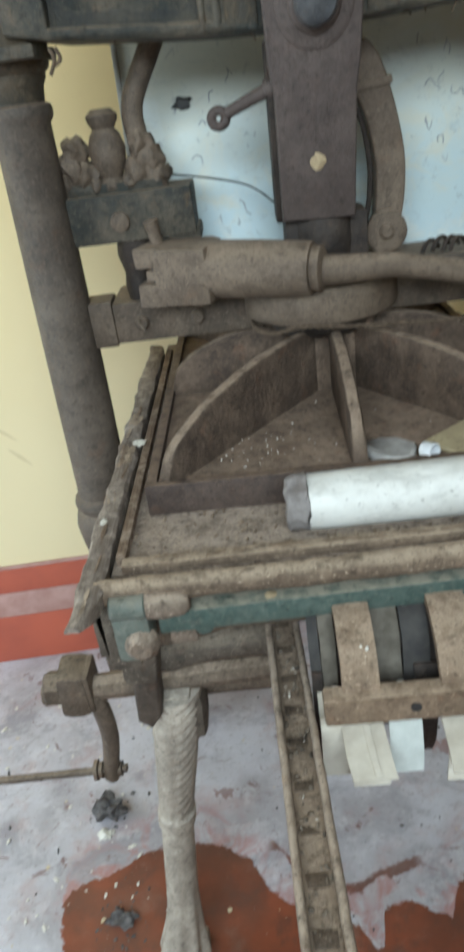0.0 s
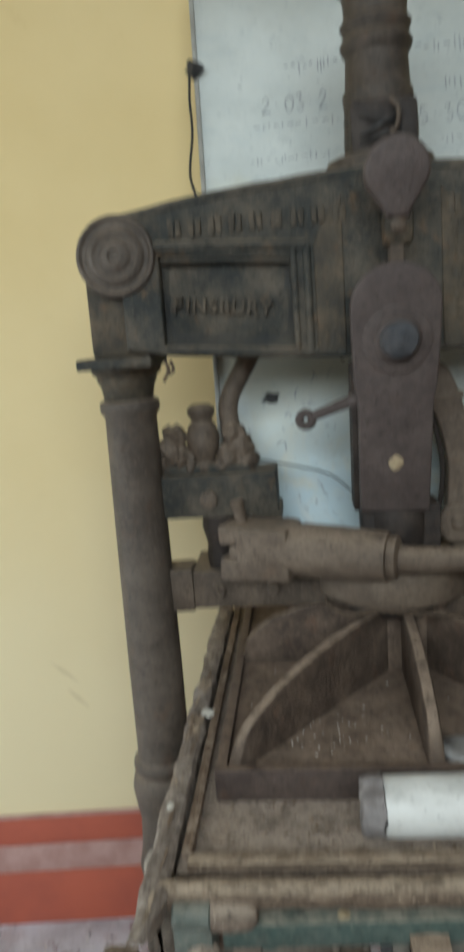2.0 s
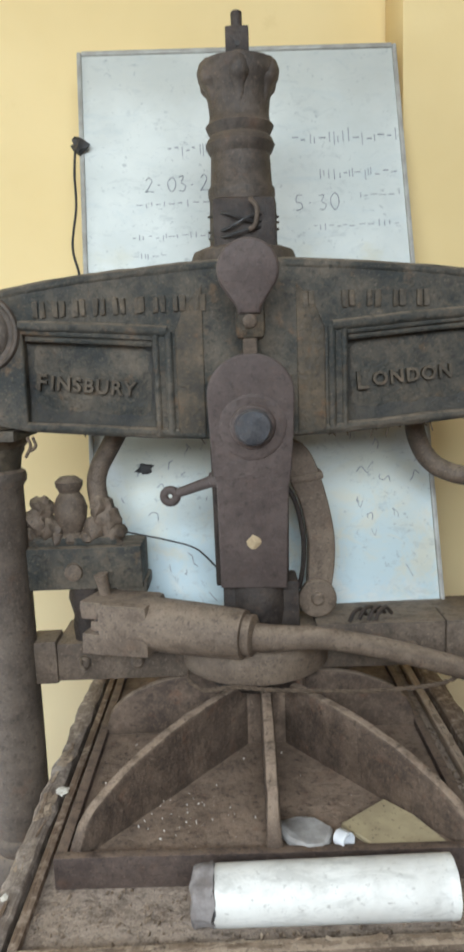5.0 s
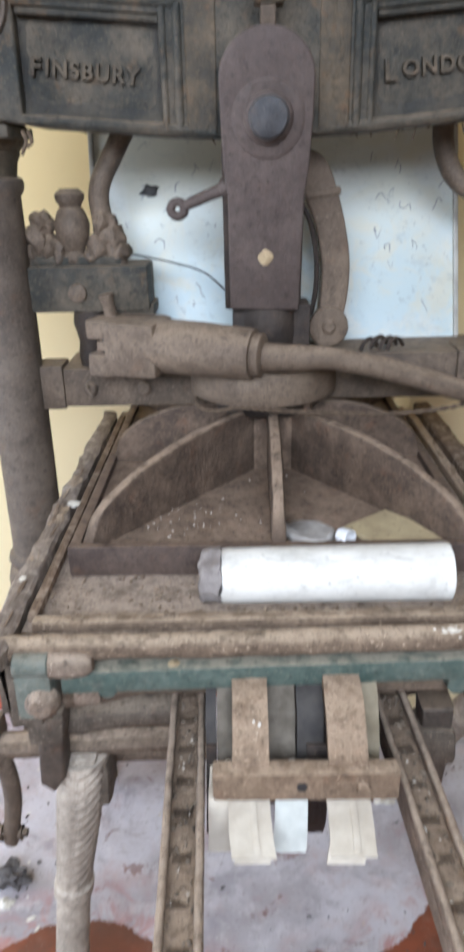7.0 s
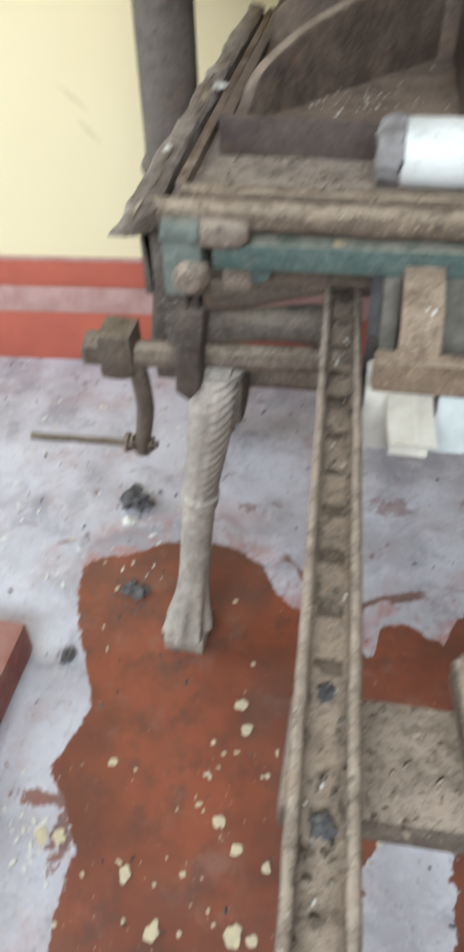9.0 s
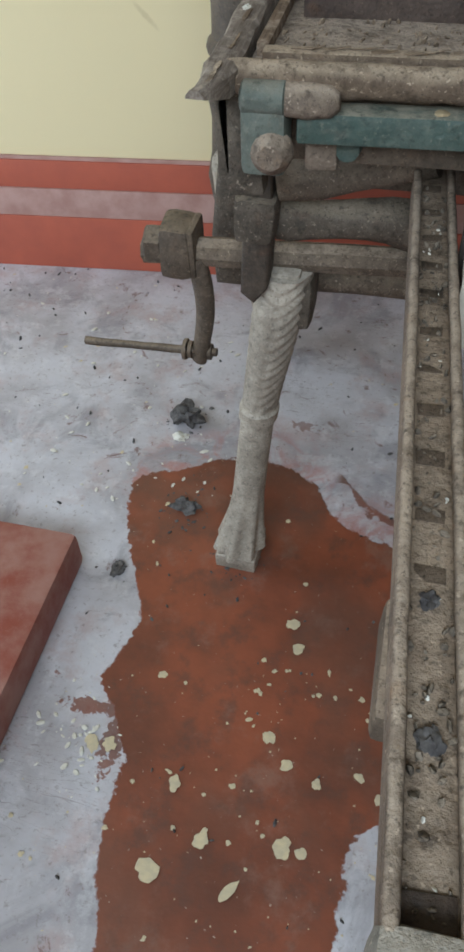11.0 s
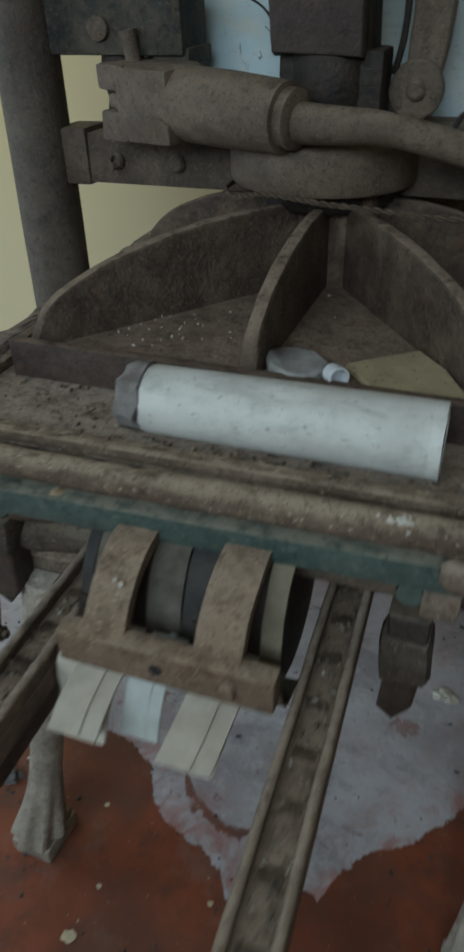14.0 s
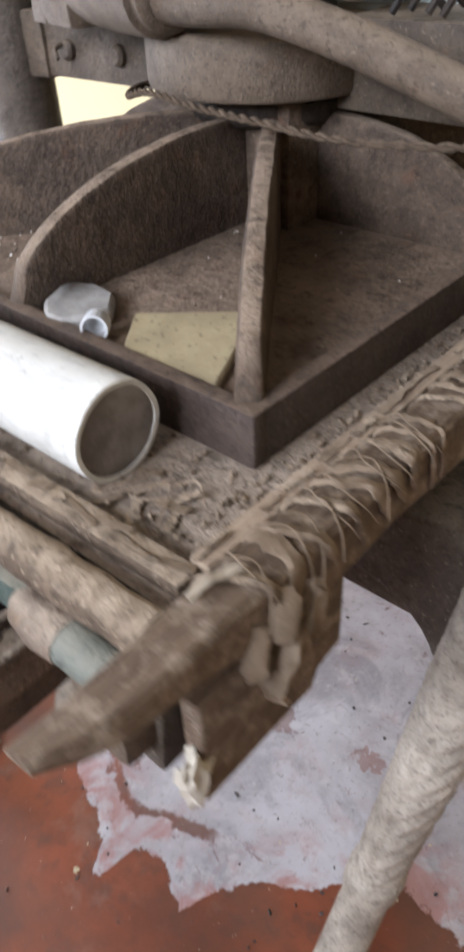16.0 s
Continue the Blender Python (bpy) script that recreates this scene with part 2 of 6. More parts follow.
M["drip"] = plain("cream_paint_drip", (0.62, 0.52, 0.33), (0.50, 0.43, 0.30), 80.0, 0.6, 0.3)
M["redplank"] = plain("red_oxide_painted_board", (0.25, 0.064, 0.042), (0.36, 0.19, 0.155), 14.0, 0.6, 0.4)
M["frame"] = plain("grey_aluminium_frame", (0.40, 0.39, 0.35), (0.27, 0.255, 0.22), 30.0, 0.45, 0.1)
M["faint_ink"] = plain("faded_marker_ink", (0.21, 0.22, 0.23), (0.36, 0.37, 0.38), 120.0, 0.6, 0.0)
M["wire"] = plain("black_wire", (0.02, 0.02, 0.02), (0.04, 0.035, 0.03), 60.0, 0.5, 0.1)
M["brass"] = plain("yellowed_spot", (0.45, 0.36, 0.22), (0.36, 0.27, 0.16), 200.0, 0.6, 0.2)


def wall_paint():
    n = Nodes("yellow_wall_paint")
    c = n.mix(n.ramp(n.noise(1.6, 4.0, 0.6), 0.3, 0.7), (0.68, 0.525, 0.25), (0.73, 0.575, 0.29))
    c = n.mix(n.math("MULTIPLY", n.ramp(n.noise(9.0, 6.0, 0.7), 0.6, 0.78), 0.30), c, (0.55, 0.40, 0.18))
    x, _, z = n.axes()
    # Paler mix low on the wall puts the stronger light there into the paint.
    low_light = n.ramp(n.math("ADD", z, n.math("MULTIPLY", n.noise(2.2, 5.0, 0.6), 0.6)), 0.75, 2.15, 0.75, 0.0)
    c = n.mix(low_light, c, (0.76, 0.665, 0.43))
    for cx, cz, lean in ((-0.760, 0.690, 1.1), (-0.735, 0.620, 0.9)):
        along = n.math("ADD", n.math("SUBTRACT", x, cx), n.math("MULTIPLY", n.math("SUBTRACT", z, cz), lean))
        up = n.math("SUBTRACT", z, cz)
        d = n.math("ADD", n.math("MULTIPLY", n.math("MULTIPLY", along, along), 9000.0), n.math("MULTIPLY", n.math("MULTIPLY", up, up), 900.0))
        c = n.mix(n.math("MULTIPLY", n.ramp(n.math("ADD", d, n.math("MULTIPLY", n.noise(60.0, 4.0), 1.2)), 0.6, 1.6, 1.0, 0.0), 0.28), c, (0.36, 0.26, 0.13))
    n.bump(n.math("ADD", n.noise(5.0, 4.0), n.math("MULTIPLY", n.noise(90.0, 3.0), 0.25)), 0.25, 0.004)
    return n.done(c, 0.7, 0.0, 0.25)


def whiteboard_paint():
    n = Nodes("smeared_whiteboard")
    x, _, z = n.axes()
    c = n.mix(n.ramp(n.noise(5.0, 5.0, 0.6), 0.3, 0.72), (0.53, 0.558, 0.525), (0.65, 0.672, 0.63))
    smear = n.noise(7.0, 6.0, 0.7, (1.0, 1.0, 3.0), 1.2)
    c = n.mix(n.math("MULTIPLY", n.ramp(smear, 0.5, 0.75), 0.5), c, (0.46, 0.52, 0.53))
    yellowed = n.ramp(n.math("ADD", n.noise(3.0, 5.0, 0.65, None, 0.8), n.math("MULTIPLY", n.math("ABSOLUTE", n.math("SUBTRACT", z, 1.45)), -0.35)), 0.40, 0.52)
    c = n.mix(n.math("MULTIPLY", yellowed, 0.45), c, (0.54, 0.51, 0.36))
    # Mottled blue painted low on the board as reflected sky.
    lower = n.math("MULTIPLY", n.ramp(n.math("ADD", z, n.math("MULTIPLY", n.noise(8.0, 5.0, 0.65), 0.22)), 1.30, 1.52, 1.0, 0.0), n.ramp(n.noise(14.0, 6.0, 0.7, None, 0.8), 0.36, 0.58))
    c = n.mix(n.math("MULTIPLY", lower, 0.7), c, (0.46, 0.585, 0.63))
    top = n.ramp(n.math("ADD", z, n.math("MULTIPLY", n.noise(6.0, 5.0, 0.65), 0.25)), 2.10, 2.27)
    c = n.mix(n.math("MULTIPLY", top, 0.55), c, (0.42, 0.42, 0.37))
    c = n.mix(n.math("MULTIPLY", n.ramp(n.noise(60.0, 4.0, 0.8), 0.60, 0.68), 0.5), c, (0.24, 0.26, 0.27))
    c = n.mix(n.math("MULTIPLY", n.ramp(n.noise(24.0, 7.0, 0.75, (1.0, 1.0, 2.0), 1.0), 0.54, 0.66), 0.32), c, (0.33, 0.36, 0.36))
    return n.done(c, n.ramp(smear, 0.3, 0.7, 0.40, 0.6), 0.0, 0.4)


def float_curve(n, value, points):
    """A graph through a few points, both axes from 0 to 1."""
    node = n.tree.nodes.new("ShaderNodeFloatCurve")
    curve = node.mapping.curves[0]
    curve.points[0].location, curve.points[1].location = points[0], points[-1]
    for p in points[1:-1]:
        curve.points.new(*p)
    for p in curve.points:
        p.handle_type = "VECTOR"
    node.mapping.update()
    n.link(value, node.inputs["Value"])
    return node.outputs[0]


def floor_paint():
    """Worn screed with what is left of a coat of red paint."""
    n = Nodes("worn_red_painted_screed")
    x, y, _ = n.axes()
    wob = n.math("SUBTRACT", n.noise(9.0, 6.0, 0.62), 0.5)
    wob2 = n.math("SUBTRACT", n.noise(32.0, 5.0, 0.6), 0.5)
    wob3 = n.math("SUBTRACT", n.noise(95.0, 4.0, 0.6), 0.5)
    edge = n.math("ADD", n.math("ADD", n.math("MULTIPLY", wob, 0.024), n.math("MULTIPLY", wob2, 0.034)), n.math("MULTIPLY", wob3, 0.022))
    gx = n.math("DIVIDE", n.math("ADD", x, 0.7), 1.4)
    shore = [(-0.70, 0.98), (-0.62, 1.02), (-0.595, 1.075), (-0.49, 1.12), (-0.45, 1.152), (-0.34, 1.162), (-0.27, 1.138), (-0.235, 1.115), (-0.20, 1.045), (-0.133, 1.005), (-0.07, 0.990),
             (-0.037, 0.972), (-0.012, 0.926), (0.002, 0.930), (0.010, 0.995), (0.064, 1.010), (0.10, 0.985), (0.132, 0.970), (0.155, 1.030), (0.20, 1.088), (0.25, 1.105), (0.30, 1.165),
             (0.345, 1.22), (0.40, 1.21), (0.48, 1.20), (0.60, 1.22), (0.70, 1.16)]
    top = float_curve(n, gx, [((px_ + 0.7) / 1.4, py_ - 0.5) for px_, py_ in shore])
    top = n.math("ADD", 0.5, top)
    below = n.ramp(n.math("SUBTRACT", n.math("ADD", top, edge), y), -0.0025, 0.0025)
    gy = n.math("DIVIDE", y, 1.2)
    coast = [(0.0, -0.36), (0.27, -0.414), (0.354, -0.443), (0.43, -0.451), (0.505, -0.450), (0.573, -0.49), (0.629, -0.533), (0.70, -0.505), (0.75, -0.498), (0.826, -0.531), (0.93, -0.584), (1.03, -0.607), (1.2, -0.62)]
    left = n.math("SUBTRACT", float_curve(n, gy, [(py_ / 1.2, px_ + 1.0) for py_, px_ in coast]), 1.0)
    right_of = n.ramp(n.math("SUBTRACT", n.math("ADD", x, n.math("MULTIPLY", edge, 0.8)), left), -0.0025, 0.0025)
    flat = [(0.0, -0.12), (0.30, -0.10), (0.45, -0.093), (0.465, -0.085), (0.485, -0.050), (0.51, -0.002), (0.535, -0.016), (0.58, 0.014), (0.62, 0.015), (0.64, 0.10), (0.66, 0.5), (1.2, 0.5)]
    patch_left = n.math("SUBTRACT", float_curve(n, gy, [(py_ / 1.2, px_ + 0.5) for py_, px_ in flat]), 0.5)
    bare = n.math("MULTIPLY", n.ramp(n.math("SUBTRACT", n.math("ADD", x, edge), patch_left), -0.0025, 0.0025), n.ramp(n.math("ADD", x, n.math("MULTIPLY", edge, 1.5)), 0.128, 0.133, 1.0, 0.0))
    bare = n.math("SUBTRACT", 1.0, bare)
    red = n.math("MULTIPLY", n.math("MULTIPLY", below, right_of), bare)
    wx, wy = n.math("DIVIDE", n.math("ADD", x, 0.1), 1.35), n.math("DIVIDE", n.math("SUBTRACT", y, 1.0), 1.3)
    reach = n.math("ADD", n.math("ADD", n.math("MULTIPLY", wx, wx), n.math("MULTIPLY", wy, wy)), n.math("MULTIPLY", n.math("ADD", wob, n.math("SUBTRACT", n.noise(2.5, 5.0, 0.6), 0.5)), 0.7))
    around = n.ramp(reach, 0.99, 1.01)
    far_red = n.ramp(n.noise(1.3, 7.0, 0.6), 0.535, 0.545)
    red = n.math("ADD", n.math("MULTIPLY", red, n.math("SUBTRACT", 1.0, around)), n.math("MULTIPLY", far_red, around))
    near = n.ramp(n.math("SUBTRACT", y, n.math("ADD", top, n.math("MULTIPLY", edge, 0.5))), 0.0, 0.15, 1.0, 0.0)
    arc_y = float_curve(n, gx, [(0.0, 0.70), (0.364, 0.645), (0.41, 0.57), (0.46, 0.535), (0.485, 0.54), (0.51, 0.56), (0.55, 0.578), (0.58, 0.592), (1.0, 0.60)])
    off = n.math("ABSOLUTE", n.math("SUBTRACT", n.math("SUBTRACT", y, 0.5), n.math("ADD", arc_y, edge)))
    torn = n.ramp(n.math("ADD", off, n.math("MULTIPLY", n.math("ADD", wob, wob2), 0.035)), 0.008, 0.016, 0.85, 0.0)
    span = n.math("MULTIPLY", n.ramp(x, -0.205, -0.185), n.ramp(x, 0.08, 0.115, 1.0, 0.0))
    red = n.math("MAXIMUM", red, n.math("MULTIPLY", torn, span))
    for cx, cy, rx, ry, much in ((-0.530, 0.575, 0.055, 0.014, 0.85), (-0.478, 0.52, 0.016, 0.045, 0.85), (-0.285, 1.28, 0.030, 0.013, 0.6), (0.026, 1.325, 0.050, 0.025, 0.55), (0.215, 1.36, 0.030, 0.020, 0.5)):
        px_, py_ = n.math("DIVIDE", n.math("SUBTRACT", x, cx), rx), n.math("DIVIDE", n.math("SUBTRACT", y, cy), ry)
        patch = n.math("ADD", n.math("MULTIPLY", px_, px_), n.math("MULTIPLY", py_, py_))
        red = n.math("MAXIMUM", red, n.ramp(n.math("ADD", patch, n.math("MULTIPLY", n.math("ADD", wob2, wob3), 5.0)), 0.7, 1.1, much, 0.0))
    flake = n.ramp(n.noise(11.0, 7.0, 0.68), 0.665, 0.69)
    red = n.math("MAXIMUM", red, n.math("MULTIPLY", flake, 0.7))
    pale = n.mix(n.ramp(n.noise(3.2, 5.0, 0.6), 0.38, 0.62), (0.565, 0.55, 0.585), (0.38, 0.355, 0.37))
    pale = n.mix(n.math("MULTIPLY", n.ramp(n.noise(9.0, 6.0, 0.7), 0.5, 0.68), 0.5), pale, (0.42, 0.29, 0.27))
    pale = n.mix(n.math("MULTIPLY", n.ramp(n.noise(5.5, 6.0, 0.66, None, 0.8), 0.50, 0.64), 0.6), pale, (0.26, 0.245, 0.265))
    pale = n.mix(n.math("MULTIPLY", n.ramp(n.noise(13.0, 7.0, 0.7, None, 1.5), 0.60, 0.67), 0.75), pale, (0.17, 0.085, 0.065))
    pale = n.mix(n.math("MULTIPLY", n.ramp(n.noise(19.0, 6.0, 0.7), 0.52, 0.66), 0.35), pale, (0.70, 0.685, 0.70))
    pale = n.mix(n.math("MULTIPLY", n.ramp(n.noise(85.0, 5.0, 0.7), 0.56, 0.68), 0.55), pale, (0.22, 0.185, 0.165))
    bleed = n.math("MULTIPLY", n.math("MULTIPLY", near, bare), n.ramp(n.noise(12.0, 6.0, 0.65, None, 1.0), 0.42, 0.62))
    pale = n.mix(n.math("MULTIPLY", n.math("MULTIPLY", bleed, right_of), 0.75), pale, (0.40, 0.17, 0.14))
    scratch = n.ramp(n.noise(5.0, 3.0, 0.5, (1.0, 9.0, 1.0), 2.5), 0.495, 0.505)
    scratch = n.math("MULTIPLY", scratch, n.math("SUBTRACT", 1.0, n.ramp(n.noise(5.0, 3.0, 0.5, (1.0, 9.0, 1.0), 2.5), 0.505, 0.515)))
    pale = n.mix(n.math("MULTIPLY", n.math("MULTIPLY", scratch, n.ramp(n.noise(4.0), 0.5, 0.6)), 0.6), pale, (0.20, 0.17, 0.16))
    paint = n.mix(n.ramp(n.noise(4.0, 5.0, 0.6), 0.3, 0.7), (0.125, 0.047, 0.028), (0.285, 0.083, 0.040))
    paint = n.mix(n.math("MULTIPLY", n.ramp(n.noise(17.0, 7.0, 0.72), 0.48, 0.66), 0.6), paint, (0.105, 0.056, 0.042))
    paint = n.mix(n.math("MULTIPLY", n.ramp(n.noise(7.0, 6.0, 0.7), 0.52, 0.68), 0.5), paint, (0.27, 0.16, 0.12))
    paint = n.mix(n.math("MULTIPLY", n.ramp(n.noise(2.6, 4.0, 0.6, None, 0.6), 0.46, 0.62), 0.5), paint, (0.15, 0.075, 0.05))
    c = n.mix(red, pale, paint)
    c = n.mix(n.ramp(n.noise(150.0, 3.0, 0.6), 0.70, 0.74), c, (0.55, 0.49, 0.40))
    n.bump(n.math("ADD", n.math("MULTIPLY", red, 0.5), n.math("MULTIPLY", n.noise(45.0, 5.0, 0.65), 0.8)), 0.35, 0.003)
    return n.done(c, n.ramp(red, 0.0, 1.0, 0.75, 0.5), 0.0, 0.4)


def pipe_plastic():
    n = Nodes("white_plastic_dirty")
    c = n.mix(n.ramp(n.noise(18.0, 5.0, 0.6), 0.35, 0.7), (0.76, 0.75, 0.70), (0.64, 0.625, 0.575))
    c = n.mix(n.math("MULTIPLY", n.ramp(n.noise(34.0, 6.0, 0.7, (0.4, 1.0, 1.0), 0.6), 0.46, 0.66), 0.65), c, (0.47, 0.46, 0.42))
    c = n.mix(n.math("MULTIPLY", n.ramp(n.noise(120.0, 5.0, 0.75), 0.58, 0.68), 0.6), c, (0.32, 0.30, 0.27))
    c = n.mix(n.math("MULTIPLY", n.ramp(n.noise(9.0, 4.0, 0.6), 0.58, 0.66), 0.25), c, (0.62, 0.56, 0.46))
    n.bump(n.noise(140.0, 5.0, 0.7), 0.3, 0.001)
    return n.done(c, n.ramp(n.noise(40.0, 4.0), 0.3, 0.7, 0.45, 0.7), 0.0, 0.35)


def tile_clay():
    n = Nodes("yellowed_speckled_tile")
    c = n.mix(n.ramp(n.noise(26.0, 5.0, 0.6), 0.3, 0.7), (0.45, 0.375, 0.225), (0.36, 0.295, 0.18))
    c = n.mix(n.math("MULTIPLY", n.ramp(n.noise(150.0, 3.0, 0.6), 0.62, 0.67), 0.75), c, (0.09, 0.07, 0.05))
    n.bump(n.noise(120.0, 4.0, 0.65), 0.3, 0.0015)
    return n.done(c, 0.6, 0.0, 0.4)


M["pipe"], M["tile"] = pipe_plastic(), tile_clay()
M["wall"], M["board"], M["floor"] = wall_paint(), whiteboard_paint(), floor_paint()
M["band_red"] = plain("red_skirting_paint", (0.45, 0.112, 0.064), (0.36, 0.092, 0.058), 6.0, 0.5, 0.3)
M["band_pale"] = plain("dusty_pink_skirting", (0.46, 0.29, 0.25), (0.36, 0.20, 0.17), 18.0, 0.75, 0.4)
# Dark brown for walls out of view, chosen to cut bounced light.
M["unseen_wall"] = plain("darkened_unseen_wall", (0.30, 0.235, 0.15), (0.24, 0.185, 0.115), 3.0, 0.8, 0.2)
# Ceiling is out of view; its grey is kept low to weaken fill.
M["ceiling"] = plain("darkened_ceiling", (0.36, 0.34, 0.31), (0.30, 0.28, 0.26), 3.0, 0.8, 0.2)


# ---- building helpers ----
BASES = {}


def thing(name, base, label, category, group=""):
    ob = new(name)
    ob.empty_display_size = 0.05
    ob.location = base
    BASES[ob.name] = Vector(base)
    return tagged(ob, label, category, group)


def mesh_of(name, bm, material, smooth=True, angle=40):
    bmesh.ops.recalc_face_normals(bm, faces=bm.faces)
    me = bpy.data.meshes.new(name)
    bm.to_mesh(me)
    bm.free()
    me.materials.append(material)
    if smooth:
        me.shade_smooth()
        me.set_sharp_from_angle(angle=radians(angle))
    return me


def part(name, bm, material, parent=None, label="", smooth=True):
    """Links a bmesh, given in world places, as one mesh under a thing or a part."""
    ob = new(name, mesh_of(name, bm, material, smooth))
    if parent is not None:
        ob.parent = parent
        ob.matrix_parent_inverse = Matrix.Translation(-BASES.get(parent.name, Vector()))
    return tagged(ob, label)


def lone(name, bm, material, label, category, group="", kind=""):
    ob = new(name, mesh_of(name, bm, material))
    return tagged(ob, label, category, group, kind)


def box(x0, x1, y0, y1, z0, z1, bevel=0.003, turn=None, bm=None):
    """A box with rounded edges; turn: a matrix about its centre."""
    bm = bm or bmesh.new()
    m = Matrix.Translation(((x0 + x1) / 2, (y0 + y1) / 2, (z0 + z1) / 2)) @ (turn or Matrix()) @ Matrix.Diagonal((x1 - x0, y1 - y0, z1 - z0, 1))
    made = bmesh.ops.create_cube(bm, size=1, matrix=m)
    if bevel:
        edges = list({e for v in made["verts"] for e in v.link_edges})
        bmesh.ops.bevel(bm, geom=edges, offset=bevel, segments=2, profile=0.6, affect="EDGES")
    return bm


def frames_along(points):
    """Right-handed frames along a line of points, without twist."""
    ways = [(points[min(i + 1, len(points) - 1)] - points[max(i - 1, 0)]).normalized() for i in range(len(points))]
    side = ways[0].orthogonal().normalized()
    out = []
    for w in ways:
        side = (side - w * side.dot(w)).normalized()
        out.append((side, w.cross(side)))
    return out


def tube(points, radii, segs=14, bm=None, flat=1.0, spin=None):
    """A round bar along points, with a radius at each; flat squeezes its second axis."""
    bm = bm or bmesh.new()
    pts = [Vector(p) for p in points]
    radii = radii if isinstance(radii, (list, tuple)) else [radii] * len(pts)
    rings = []
    for p, r, (a, b) in zip(pts, radii, frames_along(pts)):
        rings.append([bm.verts.new(p + a * r * math.cos(2 * math.pi * k / segs) + b * r * flat * math.sin(2 * math.pi * k / segs)) for k in range(segs)])
    for one, two in zip(rings, rings[1:]):
        for k in range(segs):
            bm.faces.new((one[k], one[(k + 1) % segs], two[(k + 1) % segs], two[k]))
    bm.faces.new(rings[0][::-1])
    bm.faces.new(rings[-1])
    return bm


def smooth_line(points, steps=8):
    """Points along a soft curve through the given ones."""
    p = [Vector(q) for q in points]
    p = [2 * p[0] - p[1]] + p + [2 * p[-1] - p[-2]]
    out = []
    for i in range(1, len(p) - 2):
        for k in range(steps):
            t = k / steps
            out.append(0.5 * (2 * p[i] + (p[i + 1] - p[i - 1]) * t + (2 * p[i - 1] - 5 * p[i] + 4 * p[i + 1] - p[i + 2]) * t * t
                              + (3 * p[i] - p[i - 1] - 3 * p[i + 1] + p[i + 2]) * t ** 3))
    return out + [p[-2]]


def lathe(profile, centre, axis=(0, 0, 1), segs=36, bm=None):
    """A turned body: profile of (radius, height) along the axis from the centre."""
    bm = bm or bmesh.new()
    m = Matrix.Translation(centre) @ Vector((0, 0, 1)).rotation_difference(Vector(axis)).to_matrix().to_4x4()
    rings = [[bm.verts.new(m @ Vector((r * math.cos(2 * math.pi * k / segs), r * math.sin(2 * math.pi * k / segs), h))) for k in range(segs)] for r, h in profile]
    for one, two in zip(rings, rings[1:]):
        for k in range(segs):
            bm.faces.new((one[k], one[(k + 1) % segs], two[(k + 1) % segs], two[k]))
    bm.faces.new(rings[0][::-1])
    bm.faces.new(rings[-1])
    return bm


def plate(outlines, y0, y1, bevel=0.003, m=None):
    """A flat casting cut to outlines in x and z (the later ones are holes), from y0 (front) to y1 (back)."""
    cu = bpy.data.curves.new("cut", "CURVE")
    cu.dimensions, cu.fill_mode, cu.extrude, cu.bevel_depth, cu.bevel_resolution = "2D", "BOTH", max((y1 - y0) / 2 - bevel, 0.0002), bevel, 2
    cu.offset = -bevel
    for line in outlines:
        s = cu.splines.new("POLY")
        s.points.add(len(line) - 1)
        for q, (x, z) in zip(s.points, line):
            q.co = (x, z, 0, 1)
        s.use_cyclic_u = True
    ob = bpy.data.objects.new("cut", cu)
    me = bpy.data.meshes.new_from_object(ob)
    bm = bmesh.new()
    bm.from_mesh(me)
    bmesh.ops.remove_doubles(bm, verts=bm.verts, dist=1e-5)
    turn = Matrix(((1, 0, 0, 0), (0, 0, -1, (y0 + y1) / 2), (0, 1, 0, 0), (0, 0, 0, 1)))
    bmesh.ops.transform(bm, matrix=(m or Matrix()) @ turn, verts=bm.verts)
    bpy.data.objects.remove(ob)
    bpy.data.curves.remove(cu)
    bpy.data.meshes.remove(me)
    return bm


def words(text, size, depth, m, spacing=1.0, bold=0.0):
    """Raised writing in the built-in font."""
    cu = bpy.data.curves.new("words", "FONT")
    cu.body, cu.size, cu.extrude, cu.align_x, cu.align_y, cu.bevel_depth = text, size, depth, "CENTER", "CENTER", size * 0.015
    cu.space_character, cu.offset = spacing, bold
    ob = bpy.data.objects.new("words", cu)
    me = bpy.data.meshes.new_from_object(ob)
    bm = bmesh.new()
    bm.from_mesh(me)
    bmesh.ops.transform(bm, matrix=m, verts=bm.verts)
    bpy.data.objects.remove(ob)
    bpy.data.curves.remove(cu)
    bpy.data.meshes.remove(me)
    return bm


def arc(cx, cz, r, a0, a1, steps=16):
    return [(cx + r * math.cos(radians(a0 + (a1 - a0) * k / steps)), cz + r * math.sin(radians(a0 + (a1 - a0) * k / steps))) for k in range(steps + 1)]


def roughen(bm, amount, scale, seed=0.0):
    """Pushes the vertices about a little, for worn and lumpy bodies."""
    for v in bm.verts:
        q = v.co * scale + Vector((seed, seed * 2, 0))
        v.co += amount * Vector((noise.noise(q), noise.noise(q + Vector((9, 0, 0))), noise.noise(q + Vector((0, 9, 0)))))
    return bm


